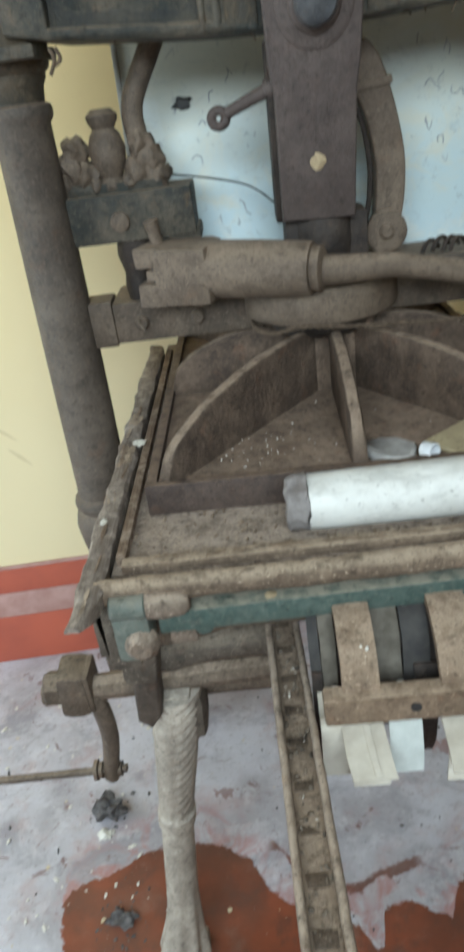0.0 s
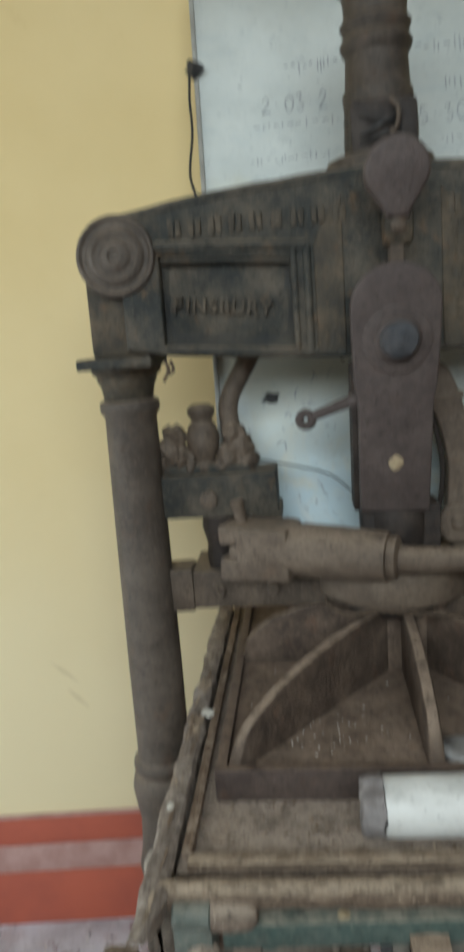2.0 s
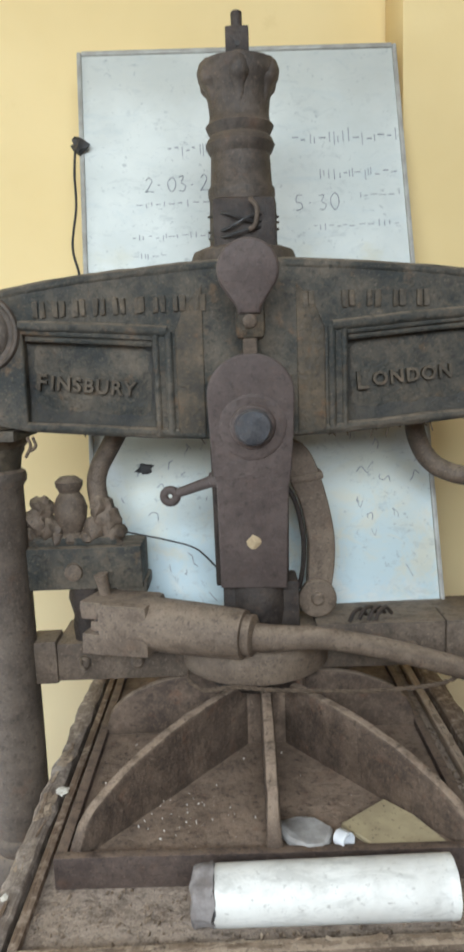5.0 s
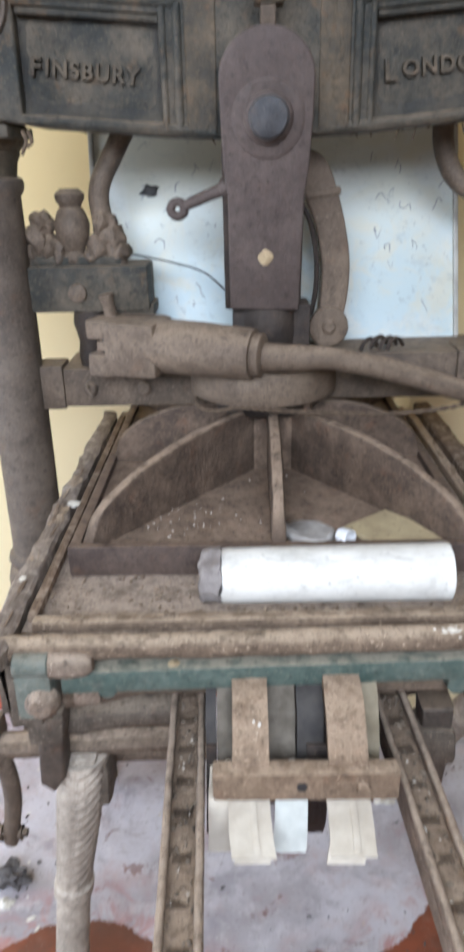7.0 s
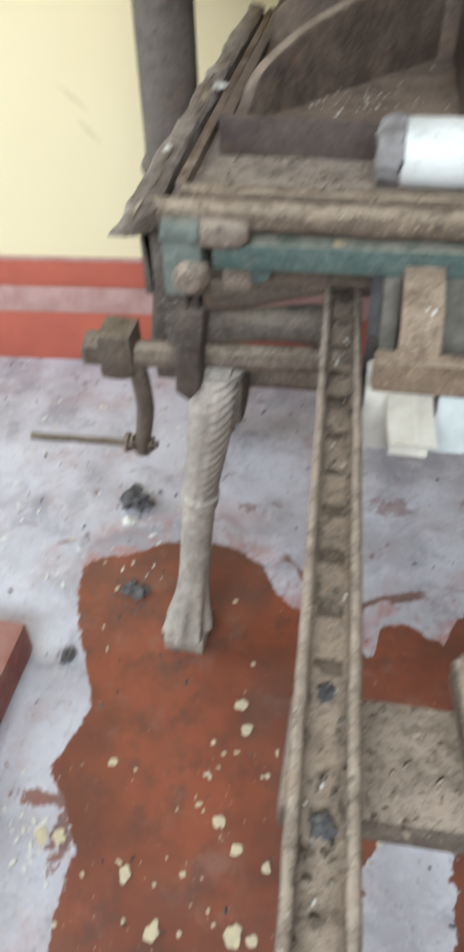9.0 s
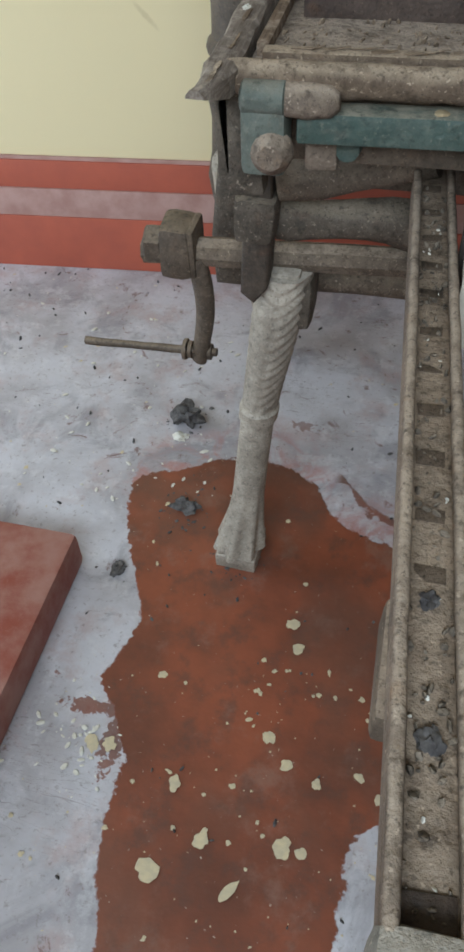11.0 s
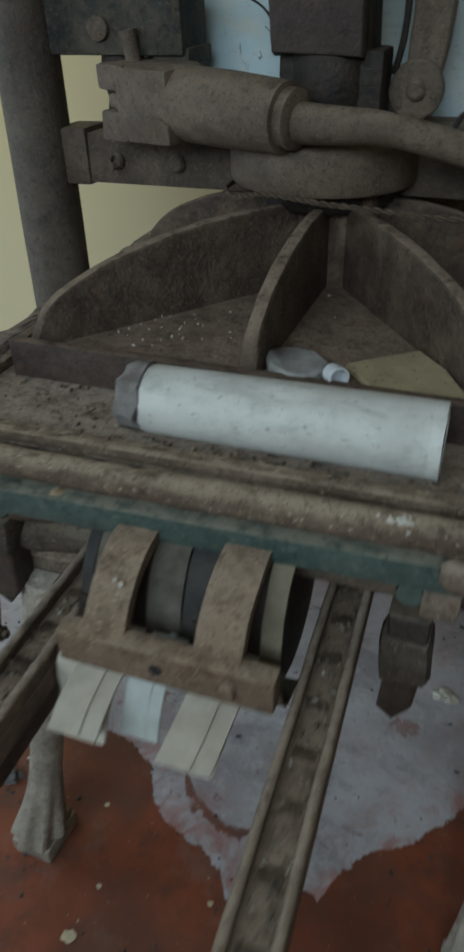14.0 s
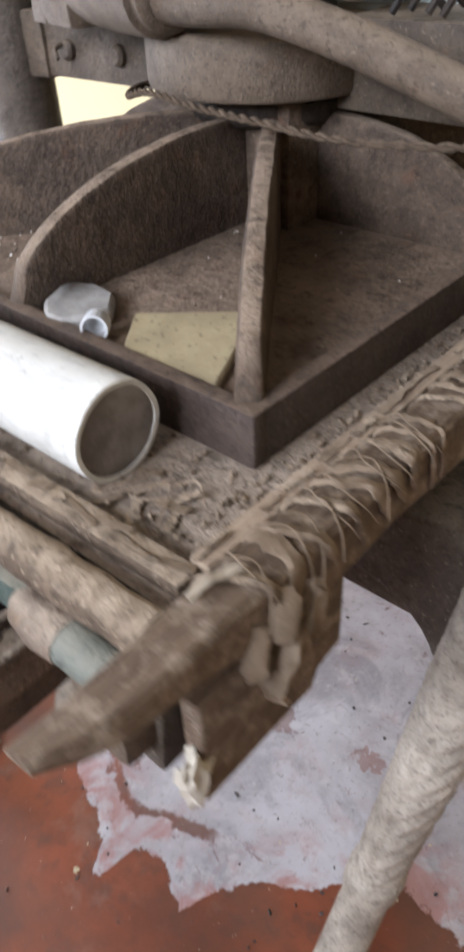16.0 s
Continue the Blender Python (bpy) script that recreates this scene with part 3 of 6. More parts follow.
def lump(centre, size, seed, detail=2, rough=0.35):
    bm = bmesh.new()
    bmesh.ops.create_icosphere(bm, subdivisions=detail, radius=1)
    for v in bm.verts:
        v.co *= 1 + rough * noise.noise(v.co * 1.7 + Vector((seed, 0, 0))) + 0.4 * rough * noise.noise(v.co * 5 + Vector((seed, 3, 0)))
    bmesh.ops.transform(bm, matrix=Matrix.Translation(centre) @ Matrix.Diagonal((*size, 1)), verts=bm.verts)
    return bm


def strap(x0, x1, line, thick, bend=0.0, rough=0.001, seed=0.0):
    """A flat band of even thickness along a line of (y, z)."""
    bm = bmesh.new()
    pts = [(v.x, v.y) for v in smooth_line([(y, z, 0) for y, z in line], 6)]
    rows = []
    for i, (y, z) in enumerate(pts):
        ny, nz = pts[min(i + 1, len(pts) - 1)][0] - pts[max(i - 1, 0)][0], pts[min(i + 1, len(pts) - 1)][1] - pts[max(i - 1, 0)][1]
        d = math.hypot(ny, nz) or 1
        oy, oz = -nz / d * thick / 2, ny / d * thick / 2
        sh = bend * (i / len(pts)) ** 2
        rows.append([bm.verts.new(q) for q in ((x0 + sh, y - oy, z - oz), ((x0 + x1) / 2 + sh, y - oy * 1.2, z - oz * 1.2), (x1 + sh, y - oy, z - oz), (x1 + sh, y + oy, z + oz), ((x0 + x1) / 2 + sh, y + oy, z + oz), (x0 + sh, y + oy, z + oz))])
    for one, two in zip(rows, rows[1:]):
        for j in range(6):
            bm.faces.new((one[j], one[(j + 1) % 6], two[(j + 1) % 6], two[j]))
    bm.faces.new(rows[0])
    bm.faces.new(rows[-1][::-1])
    return roughen(bm, rough, 30, seed)


# ---- the room ----
TURN_WALL = Matrix.Translation((0, 1.875, 0)) @ Matrix.Rotation(radians(4.6), 4, "Z")


def structure(name, bm, material, label, m=None, parent=None):
    if m is not None:
        bmesh.ops.transform(bm, matrix=m, verts=bm.verts)
    ob = new(name, mesh_of(name, bm, material))
    if parent is not None:
        ob.parent = parent
    return tagged(ob, label, name.split("_")[0], "", "structure")


def floor_sheet():
    bm = bmesh.new()
    bmesh.ops.create_grid(bm, x_segments=120, y_segments=120, size=1, matrix=Matrix.Translation((-0.3, 0.2, 0)) @ Matrix.Diagonal((4.2, 2.8, 1, 1)))
    for v in bm.verts:
        v.co.z = 0.0015 * noise.noise(v.co * 3)
    return bm


structure("floor", floor_sheet(), M["floor"], "worn screed floor with flaking red paint")
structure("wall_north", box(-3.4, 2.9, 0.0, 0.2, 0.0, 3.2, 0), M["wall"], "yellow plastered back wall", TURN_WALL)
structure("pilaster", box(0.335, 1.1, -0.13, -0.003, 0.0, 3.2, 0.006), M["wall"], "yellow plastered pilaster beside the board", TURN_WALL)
# Side and front walls are unseen; they close the room and shape its light.
structure("wall_west", box(-2.3, -2.1, -1.9, 0.25, 0.0, 3.2, 0), M["unseen_wall"], "unseen brown side wall, darkened to cut bounce, by an added doorway")
structure("wall_west_rear", box(-2.3, -2.1, 1.35, 2.1, 0.0, 3.2, 0), M["wall"], "unseen yellow side wall beside an added doorway")
structure("wall_west_upper", box(-2.3, -2.1, 0.25, 1.35, 2.08, 3.2, 0), M["wall"], "unseen yellow side wall above an added doorway")
structure("wall_east", box(2.6, 2.8, -1.9, 2.4, 0.0, 3.2, 0), M["unseen_wall"], "unseen brown side wall, darkened to cut bounce")
structure("wall_south", box(-3.4, 2.8, -1.9, -1.7, 0.0, 1.85, 0), M["unseen_wall"], "unseen brown front wall, darkened, under an added window")
structure("wall_south_pier", box(-3.4, -1.6, -1.9, -1.7, 1.85, 3.05, 0), M["unseen_wall"], "unseen brown front pier, darkened, beside an added window")
structure("wall_south_east", box(1.1, 2.8, -1.9, -1.7, 1.85, 3.05, 0), M["unseen_wall"], "unseen brown front wall, darkened, beside an added window")
structure("wall_south_upper", box(-3.4, 2.8, -1.9, -1.7, 3.05, 3.2, 0), M["unseen_wall"], "unseen brown wall, darkened, above an added window")
structure("ceiling", box(-3.4, 2.9, -1.9, 2.4, 3.2, 3.35, 0), M["ceiling"], "unseen grey ceiling, darkened to cut fill light")
structure("baseboard", box(-3.4, 2.9, -0.012, -0.001, 0.228, 0.300, 0.003), M["band_red"], "dark red painted skirting band", TURN_WALL)
structure("trim", box(-3.4, 2.9, -0.008, -0.001, 0.300, 0.309, 0.001), M["band_pale"], "pale worn line above the skirting", TURN_WALL)
structure("baseboard_middle", box(-3.4, 2.9, -0.016, -0.001, 0.152, 0.228, 0.002), M["band_pale"], "dusty pink skirting band", TURN_WALL)
structure("baseboard_lower", box(-3.4, 2.9, -0.018, -0.001, 0.0, 0.152, 0.003), M["band_red"], "dark red painted skirting band at the floor", TURN_WALL)

# ---- the hand press ----
press = thing("printing_press", (0, 1.2, 0), "old dusty cast-iron hand printing press with columns and a lever", "printing press")


def head_outline(inset=0.0):
    top = [(-0.40, 1.655), (-0.35, 1.666), (-0.25, 1.682), (-0.12, 1.695), (0.0, 1.700)]
    low = [(0.07, 1.438), (0.14, 1.441), (0.24, 1.449), (0.34, 1.458), (0.40, 1.470)]
    right = [(-x, z) for x, z in top[:-1]][::-1]
    left = [(-x, z) for x, z in low]
    return top + right + low[::-1] + left


head = part("head_beam", plate([head_outline()], 1.292, 1.42, 0.006), M["head"], press, "black-green cast head beam with raised borders and panels")
PANEL_L = [(-0.340, 1.470), (-0.340, 1.603), (-0.146, 1.588), (-0.146, 1.450)]
PANEL_R = [(-x, z) for x, z in PANEL_L][::-1]
part("border", plate([head_outline(), PANEL_L, PANEL_R], 1.264, 1.293, 0.006), M["head"], head)


def dished_panel(s):
    """A sunk panel that curves forward towards its lower and upper edges."""
    bm = bmesh.new()
    rows = []
    for i in range(17):
        u = i / 16
        row = []
        for j in range(17):
            w = j / 16
            x = -0.345 + 0.204 * w
            low, high = 1.464 - 0.020 * w, 1.609 - 0.015 * w
            y = 1.2935 - 0.013 * max(0.0, (abs(u - 0.55) - 0.25) / 0.3) ** 2 - 0.007 * max(0.0, (abs(w - 0.5) - 0.38) / 0.12) ** 2
            row.append(bm.verts.new((s * x * -1, y, low + (high - low) * u)))
        rows.append(row)
    back = [[bm.verts.new((v.co.x, 1.2965, v.co.z)) for v in row] for row in rows]
    for grid in (rows, back):
        for one, two in zip(grid, grid[1:]):
            for j in range(16):
                bm.faces.new((one[j], one[j + 1], two[j + 1], two[j]))
    rim_f = rows[0] + [r[-1] for r in rows[1:]] + rows[-1][-2::-1] + [r[0] for r in rows[-2:0:-1]]
    rim_b = back[0] + [r[-1] for r in back[1:]] + back[-1][-2::-1] + [r[0] for r in back[-2:0:-1]]
    for i in range(len(rim_f)):
        bm.faces.new((rim_f[i - 1], rim_f[i], rim_b[i], rim_b[i - 1]))
    return roughen(bm, 0.0012, 45, s)


for s in (-1, 1):
    part("sunk_panel", dished_panel(s), M["panel"], head, "blue-black sunk panel with worn edges")
    part("ledge", roughen(tube(smooth_line([(s * 0.345, 1.266, 1.617), (s * 0.24, 1.265, 1.611), (s * 0.124, 1.266, 1.602)], 8), 0.0085, 10), 0.001, 60, s), M["head"], head, "rounded ledge over the panel")
    part("inner_bead", roughen(tube([(s * 0.338, 1.275, 1.598), (s * 0.24, 1.275, 1.591), (s * 0.148, 1.275, 1.584)], 0.0045, 8), 0.0008, 70, s), M["head"], head)
    for x, r in ((0.141, 0.0052), (0.122, 0.0068)):
        part("side_bead", roughen(tube([(s * x, 1.266, 1.600 - 0.017 * k) for k in range(10)], r, 10), 0.0008, 60, s + x), M["head"], head)
    part("lower_lip", roughen(tube([(s * (0.072 + 0.030 * k), 1.268, 1.4455 + 0.0023 * k) for k in range(10)], 0.0072, 10), 0.0012, 50, s), M["head"], head, "worn lower lip of the beam")
part("cornice", roughen(tube(smooth_line([(-0.39, 1.270, 1.660), (-0.25, 1.270, 1.680), (0.0, 1.270, 1.697), (0.25, 1.270, 1.680), (0.39, 1.270, 1.660)], 8), 0.0085, 10), 0.0012, 50), M["head"], head, "rounded cornice")
for s in (-1, 1):
    part("pilaster_strip", roughen(plate([[(s * 0.070, 1.445), (s * 0.112, 1.448), (s * 0.112, 1.600), (s * 0.095, 1.640), (s * 0.070, 1.665)][::s]], 1.2605, 1.266, 0.002), 0.0006, 40, s), M["strip"], head, "rusty flat strip beside the tongue")

# raised words on the panels; the maker's line is given as plain raised bars
FACE = Matrix.Rotation(radians(90), 4, "X")
for text, x, z, size, lean in (("F", -0.3205, 1.531, 0.0345, 6.5), ("INSBURY", -0.2430, 1.5225, 0.0290, 6.5), ("L", 0.170, 1.5165, 0.0370, -4.5), ("ONDON", 0.2480, 1.5235, 0.0285, -4.5)):
    part("raised_word", words(text, size, 0.0045, Matrix.Translation((x, 1.2865, z)) @ Matrix.Rotation(radians(lean), 4, "Y") @ FACE, 1.18, 0.0004), M["letter"], head, "worn raised cast lettering")


def raised_bars(x, z, w, h, seed):
    """Two worn upright bars, half filled with dirt."""
    bm = bmesh.new()
    for o in (-0.26, 0.26):
        box(x + o * w - 0.0042, x + o * w + 0.0042, 1.2585, 1.2650, z - h / 2, z + h / 2, 0.0020, None, bm)
    return roughen(bm, 0.0022, 110, seed * 1.7)


for k in range(9):
    part("raised_bar", raised_bars(-0.312 + k * 0.0298, 1.6385 + 0.0004 * k, 0.021 - (0.009 if k == 5 else 0), 0.024, k), M["letter"], head, "worn raised bars of the maker's line")
for k, (x, w) in enumerate(((0.088, 0.017), (0.147, 0.022), (0.185, 0.022), (0.222, 0.020), (0.258, 0.020))):
    part("raised_bar", raised_bars(x, 1.641 - 0.02 * max(0.0, x - 0.1), w, 0.024, k + 20), M["letter"], head, "worn raised bars of the maker's line")


def column(s):
    x, y = s * 0.424, 1.352
    prof = [(0.058, 0.49), (0.064, 0.53), (0.056, 0.57), (0.053, 0.63), (0.059, 0.667), (0.0615, 0.692), (0.057, 0.712), (0.049, 0.719), (0.0545, 0.727), (0.0565, 0.735),
            (0.054, 0.744), (0.0475, 0.750), (0.0465, 0.77), (0.0465, 0.93), (0.045, 1.14), (0.0425, 1.362), (0.0485, 1.371), (0.0495, 1.379), (0.048, 1.387), (0.042, 1.391)]
    col = part("column", lathe(prof, (x, y, 0), segs=44), M["column"], press, "round grey-brown iron column with turned rings")
    part("capital", lathe([(0.040, 1.389), (0.0435, 1.412), (0.049, 1.422), (0.0485, 1.427), (0.056, 1.434), (0.058, 1.443)], (x, y, 0), segs=44), M["strip"], col, "rust-brown flared capital")
    part("abacus", box(x - 0.059, x + 0.059, y - 0.085, y + 0.06, 1.443, 1.460, 0.004), M["head"], col)
    part("neck_block", roughen(box(x - 0.036, x + 0.052, y - 0.072, y + 0.06, 1.459, 1.60, 0.010), 0.0015, 30, s), M["strip"], col, "rusty neck block under the roundel")
    disc = part("end_roundel", lathe([(0.060, 0.0), (0.060, 0.020), (0.0575, 0.026), (0.054, 0.027), (0.050, 0.022), (0.044, 0.0215), (0.040, 0.028), (0.034, 0.030),
                                      (0.029, 0.026), (0.024, 0.0255), (0.019, 0.031), (0.010, 0.033), (0.008, 0.028), (0.003, 0.028)], (s * 0.403, 1.283, 1.608), (0, -1, 0), 40), M["column"], col, "concentric turned roundel at the beam's end")
    part("roundel_drum", lathe([(0.058, 0.0), (0.058, 0.12)], (s * 0.403, 1.403, 1.608), (0, -1, 0), 40), M["head"], disc)
    return col


for s in (-1, 1):
    column(s)

# tower with the spring
TX, TY = -0.004, 1.345
tower = part("spring_tower", lathe([(0.082, 1.690), (0.082, 1.712), (0.078, 1.722), (0.066, 1.727), (0.052, 1.732), (0.050, 1.80), (0.052, 1.806), (0.052, 1.816), (0.048, 1.822),
                                    (0.0455, 1.866), (0.050, 1.872), (0.0535, 1.881), (0.050, 1.889), (0.0455, 1.894), (0.0495, 1.901), (0.0525, 1.908), (0.047, 1.915), (0.0455, 1.925),
                                    (0.0475, 1.945), (0.053, 1.965), (0.061, 1.975), (0.063, 1.986), (0.060, 1.996), (0.045, 2.002), (0.02, 2.004)], (TX, TY, 0), segs=40), M["tower"], press, "turned iron spring tower on top of the beam")
for a in range(6):
    c, sn = math.cos(radians(a * 60 + 30)), math.sin(radians(a * 60 + 30))
    part("lobe", tube(smooth_line([(TX + 0.038 * c, TY + 0.038 * sn, 1.925), (TX + 0.042 * c, TY + 0.042 * sn, 1.960), (TX + 0.048 * c, TY + 0.048 * sn, 1.978), (TX + 0.042 * c, TY + 0.042 * sn, 1.990)], 6), [0.006 + 0.012 * min(1.0, k / 10) for k in range(19)], 14), M["tower"], tower)
part("square_stem", box(TX - 0.0175, TX + 0.0175, TY - 0.0175, TY + 0.0175, 2.0, 2.048, 0.003), M["dark"], tower)
part("pin", lathe([(0.0085, 2.048), (0.0085, 2.072), (0.006, 2.074)], (TX, TY, 0), segs=14), M["dark"], tower)
# Black disc for the shade inside the pin's hole.
part("pin_hole", lathe([(0.004, 0.0), (0.004, 0.001)], (TX, TY - 0.0185, 2.022), (0, -1, 0), 10), M["black"], tower)
part("tower_block", roughen(box(-0.052, 0.046, 1.285, 1.405, 1.716, 1.798, 0.012), 0.004, 30), M["dark"], tower, "rough dark block bound with wire")
for k, (za, zb) in enumerate(((1.775, 1.758), (1.752, 1.766), (1.742, 1.748))):
    part("wire_binding", tube(smooth_line([(-0.056, 1.33, za), (-0.03, 1.279, za - 0.004), (0.01, 1.277, zb), (0.05, 1.32, zb + 0.004)], 6), 0.0022, 6), M["wire"], tower)
part("wire_hook", tube(smooth_line([(0.006, 1.274, 1.79), (0.016, 1.272, 1.775), (0.013, 1.272, 1.752), (0.004, 1.274, 1.745)], 5), 0.0035, 8), M["arm"], tower)

# tongue that hangs over the beam, and the link, which leans back towards its foot
LEAN = math.tan(radians(15))


def leaning(bm):
    """Leans a body about the link's bolt: forward above it, back and longer below it."""
    for v in bm.verts:
        h = v.co.z - 1.460
        v.co.y -= LEAN * h
        v.co.z = 1.460 + h * (1.075 if h < 0 else 0.935)
    return bm


tongue = part("tongue", leaning(plate([arc(-0.003, 1.690, 0.0425, -25, 205, 20) + [(-0.020, 1.640), (-0.017, 1.628), (0.013, 1.628), (0.016, 1.640)]], 1.216, 1.252, 0.006)), M["clapper"], press, "spade-shaped purple-brown iron tongue")
part("knuckle", leaning(roughen(box(-0.021, 0.019, 1.222, 1.258, 1.592, 1.640, 0.009), 0.002, 50)), M["strip"], tongue, "rusty brown knuckle")
part("bolt", leaning(lathe([(0.010, 0), (0.010, 0.006), (0.006, 0.009)], (-0.002, 1.223, 1.618), (0, -1, 0), 14)), M["arm"], tongue)
part("shank", leaning(box(-0.012, 0.008, 1.228, 1.256, 1.565, 1.600, 0.004)), M["arm"], tongue)


def clapper_line():
    return arc(-0.003, 1.508, 0.0635, 0, 180, 24) + [(-0.0655, 1.46), (-0.063, 1.40), (-0.058, 1.37), (-0.0575, 1.212), (0.049, 1.208), (0.052, 1.37), (0.057, 1.40), (0.060, 1.46)]


link = part("link_plate", leaning(plate([clapper_line()], 1.226, 1.252, 0.003)), M["clapper"], press, "long purple-brown link plate with a round head")
part("link_back", leaning(box(-0.066, 0.054, 1.256, 1.318, 1.206, 1.43, 0.004)), M["dark"], link)
part("boss_ring", leaning(lathe([(0.0495, 0), (0.0495, 0.004), (0.046, 0.0065), (0.034, 0.0065), (0.032, 0.012), (0.030, 0.0135), (0.0, 0.0136)], (-0.001, 1.228, 1.460), (0, -1, 0), 40)), M["clapper"], link)
part("boss_bolt", leaning(lathe([(0.027, 0), (0.027, 0.016), (0.024, 0.021), (0.012, 0.023), (0.0, 0.0235)], (-0.001, 1.215, 1.460), (0, -1, 0), 28)), M["bolt"], link, "domed purple-grey bolt head")
part("paint_spot", leaning(roughen(lathe([(0.011, 0), (0.010, 0.0012), (0.0, 0.0014)], (-0.003, 1.2252, 1.286), (0, -1, 0), 14), 0.003, 90)), M["brass"], link, "yellowish paint spot")
part("foot_socket", lathe([(0.036, 1.10), (0.046, 1.115), (0.050, 1.15), (0.050, 1.19), (0.046, 1.20)], (0.004, 1.345, 0), segs=28), M["dark"], link)
part("foot_block", box(-0.055, 0.07, 1.315, 1.385, 1.105, 1.195, 0.006), M["dark"], link)
eye_pin = part("locking_pin", tube([(-0.052, 1.285, 1.374), (-0.085, 1.305, 1.361), (-0.122, 1.325, 1.346)], [0.0105, 0.009, 0.008], 12), M["clapper"], press, "small iron locking pin with an eye")
part("pin_collar", lathe([(0.014, 0), (0.0145, 0.018), (0.011, 0.021)], (-0.048, 1.283, 1.376), (-0.83, 0.47, -0.33), 16), M["clapper"], eye_pin)
ring = bmesh.new()
tube([(-0.136 + 0.0105 * math.cos(a), 1.331, 1.340 + 0.0105 * math.sin(a)) for a in [k * math.pi / 8 for k in range(17)]], 0.0070, 10, ring)
part("pin_eye", ring, M["clapper"], eye_pin)


def crescent():
    outer = [(0.062, 1.425), (0.094, 1.405), (0.118, 1.345), (0.135, 1.265), (0.135, 1.205), (0.127, 1.155)]
    inner = [(0.088, 1.150), (0.090, 1.200), (0.091, 1.250), (0.080, 1.310), (0.062, 1.350), (0.050, 1.365)]
    out = [(v.x, v.z) for v in smooth_line([(x, 0, z) for x, z in outer], 5)] + [(v.x, v.z) for v in smooth_line([(x, 0, z) for x, z in inner], 5)]
    return plate([out], 1.363, 1.400, 0.004)


bow = part("curved_link", crescent(), M["handle"], press, "curved brown iron link with a rusty joint")
part("inner_strap", tube(smooth_line([(0.056, 1.372, 1.345), (0.073, 1.372, 1.310), (0.083, 1.372, 1.255), (0.082, 1.372, 1.205), (0.074, 1.372, 1.165)], 6), 0.0042, 8), M["dark"], bow, "thin dark strap inside the curve")
part("joint_plate", roughen(plate([arc(0.104, 1.150, 0.033, 0, 360, 22)[:-1]], 1.354, 1.368, 0.003), 0.0015, 40), M["handle"], bow)
part("joint_bolt", lathe([(0.0115, 0), (0.0115, 0.007), (0.008, 0.010), (0, 0.0101)], (0.104, 1.355, 1.151), (0, -1, 0), 16), M["handle"], bow)
part("joint_band", box(0.064, 0.118, 1.358, 1.404, 1.352, 1.364, 0.003, Matrix.Rotation(radians(-8), 4, "Y")), M["handle"], bow)

# bar with its socket, collar and the big ring
bar = part("pull_bar", tube(smooth_line([(-0.030, 1.244, 1.129), (0.03, 1.234, 1.1285), (0.085, 1.232, 1.128), (0.135, 1.235, 1.119), (0.185, 1.24, 1.106), (0.25, 1.245, 1.086), (0.33, 1.25, 1.059), (0.46, 1.255, 1.015), (0.60, 1.26, 0.985)], 6),
                            [0.0235 - 0.0065 * min(1.0, k / 14) for k in range(49)], 20), M["handle"], press, "long bent brown iron pull bar")
part("socket", lathe([(0.036, -0.200), (0.0425, -0.196), (0.0435, -0.185), (0.0425, -0.10), (0.0395, -0.035), (0.039, -0.028), (0.0385, -0.02), (0.030, -0.018), (0.026, -0.012)], (-0.004, 1.237, 1.132), (0.945, -0.325, -0.03), 36), M["handle"], bar, "thick pitted iron socket of the bar")
part("socket_collar", lathe([(0.028, -0.022), (0.033, -0.018), (0.033, -0.006), (0.026, -0.002)], (-0.004, 1.237, 1.132), (0.945, -0.325, -0.03), 30), M["handle"], bar)
BACK = Matrix.Rotation(radians(-19), 4, "Z")
fork = part("fork", roughen(box(-0.250, -0.160, 1.264, 1.350, 1.090, 1.180, 0.014, BACK), 0.003, 20), M["handle"], press, "forked iron knuckle at the bar's end")
# Black block stands for the shaded depth of the fork's slot.
part("notch", box(-0.262, -0.232, 1.284, 1.292, 1.128, 1.150, 0.001, BACK), M["black"], fork, "dark slot of the fork")
part("fork_tongue", box(-0.264, -0.236, 1.281, 1.330, 1.131, 1.147, 0.003, BACK), M["handle"], fork)
for z0, z1 in ((1.091, 1.127), (1.151, 1.180)):
    part("fork_lug", roughen(box(-0.276, -0.230, 1.282, 1.362, z0, z1, 0.005, BACK), 0.0015, 30, z0), M["handle"], fork)
part("hinge_pin", tube([(-0.246, 1.328, 1.09), (-0.250, 1.328, 1.170), (-0.254, 1.327, 1.198), (-0.257, 1.326, 1.214)], [0.010, 0.010, 0.010, 0.012], 16), M["handle"], fork, "leaning hinge pin")
part("ring_plate", lathe([(0.115, 1.042), (0.123, 1.045), (0.1255, 1.050), (0.1255, 1.088), (0.1235, 1.095), (0.119, 1.099), (0.05, 1.103)], (-0.005, 1.371, 0), segs=60), M["handle"], press, "thick round iron ring plate")
part("ring_top", lathe([(0.07, 1.102), (0.066, 1.118), (0.05, 1.124)], (-0.005, 1.371, 0), segs=40), M["dark"], press)


def arm(s, x0, x1):
    a = part("cross_arm", roughen(box(min(s * x0, s * x1), max(s * x0, s * x1), 1.345, 1.475, 1.022, 1.088, 0.004), 0.002, 14), M["arm"], press, "flat brown iron cross arm with bolts")
    for x in (0.298, 0.206) if s < 0 else (0.22,):
        part("bolt", lathe([(0.012, 0), (0.012, 0.007), (0.008, 0.011), (0, 0.0112)], (s * x, 1.346, 1.055), (0, -1, 0), 14), M["arm"], a)
    return a


left_arm = arm(-1, 0.10, 0.345)
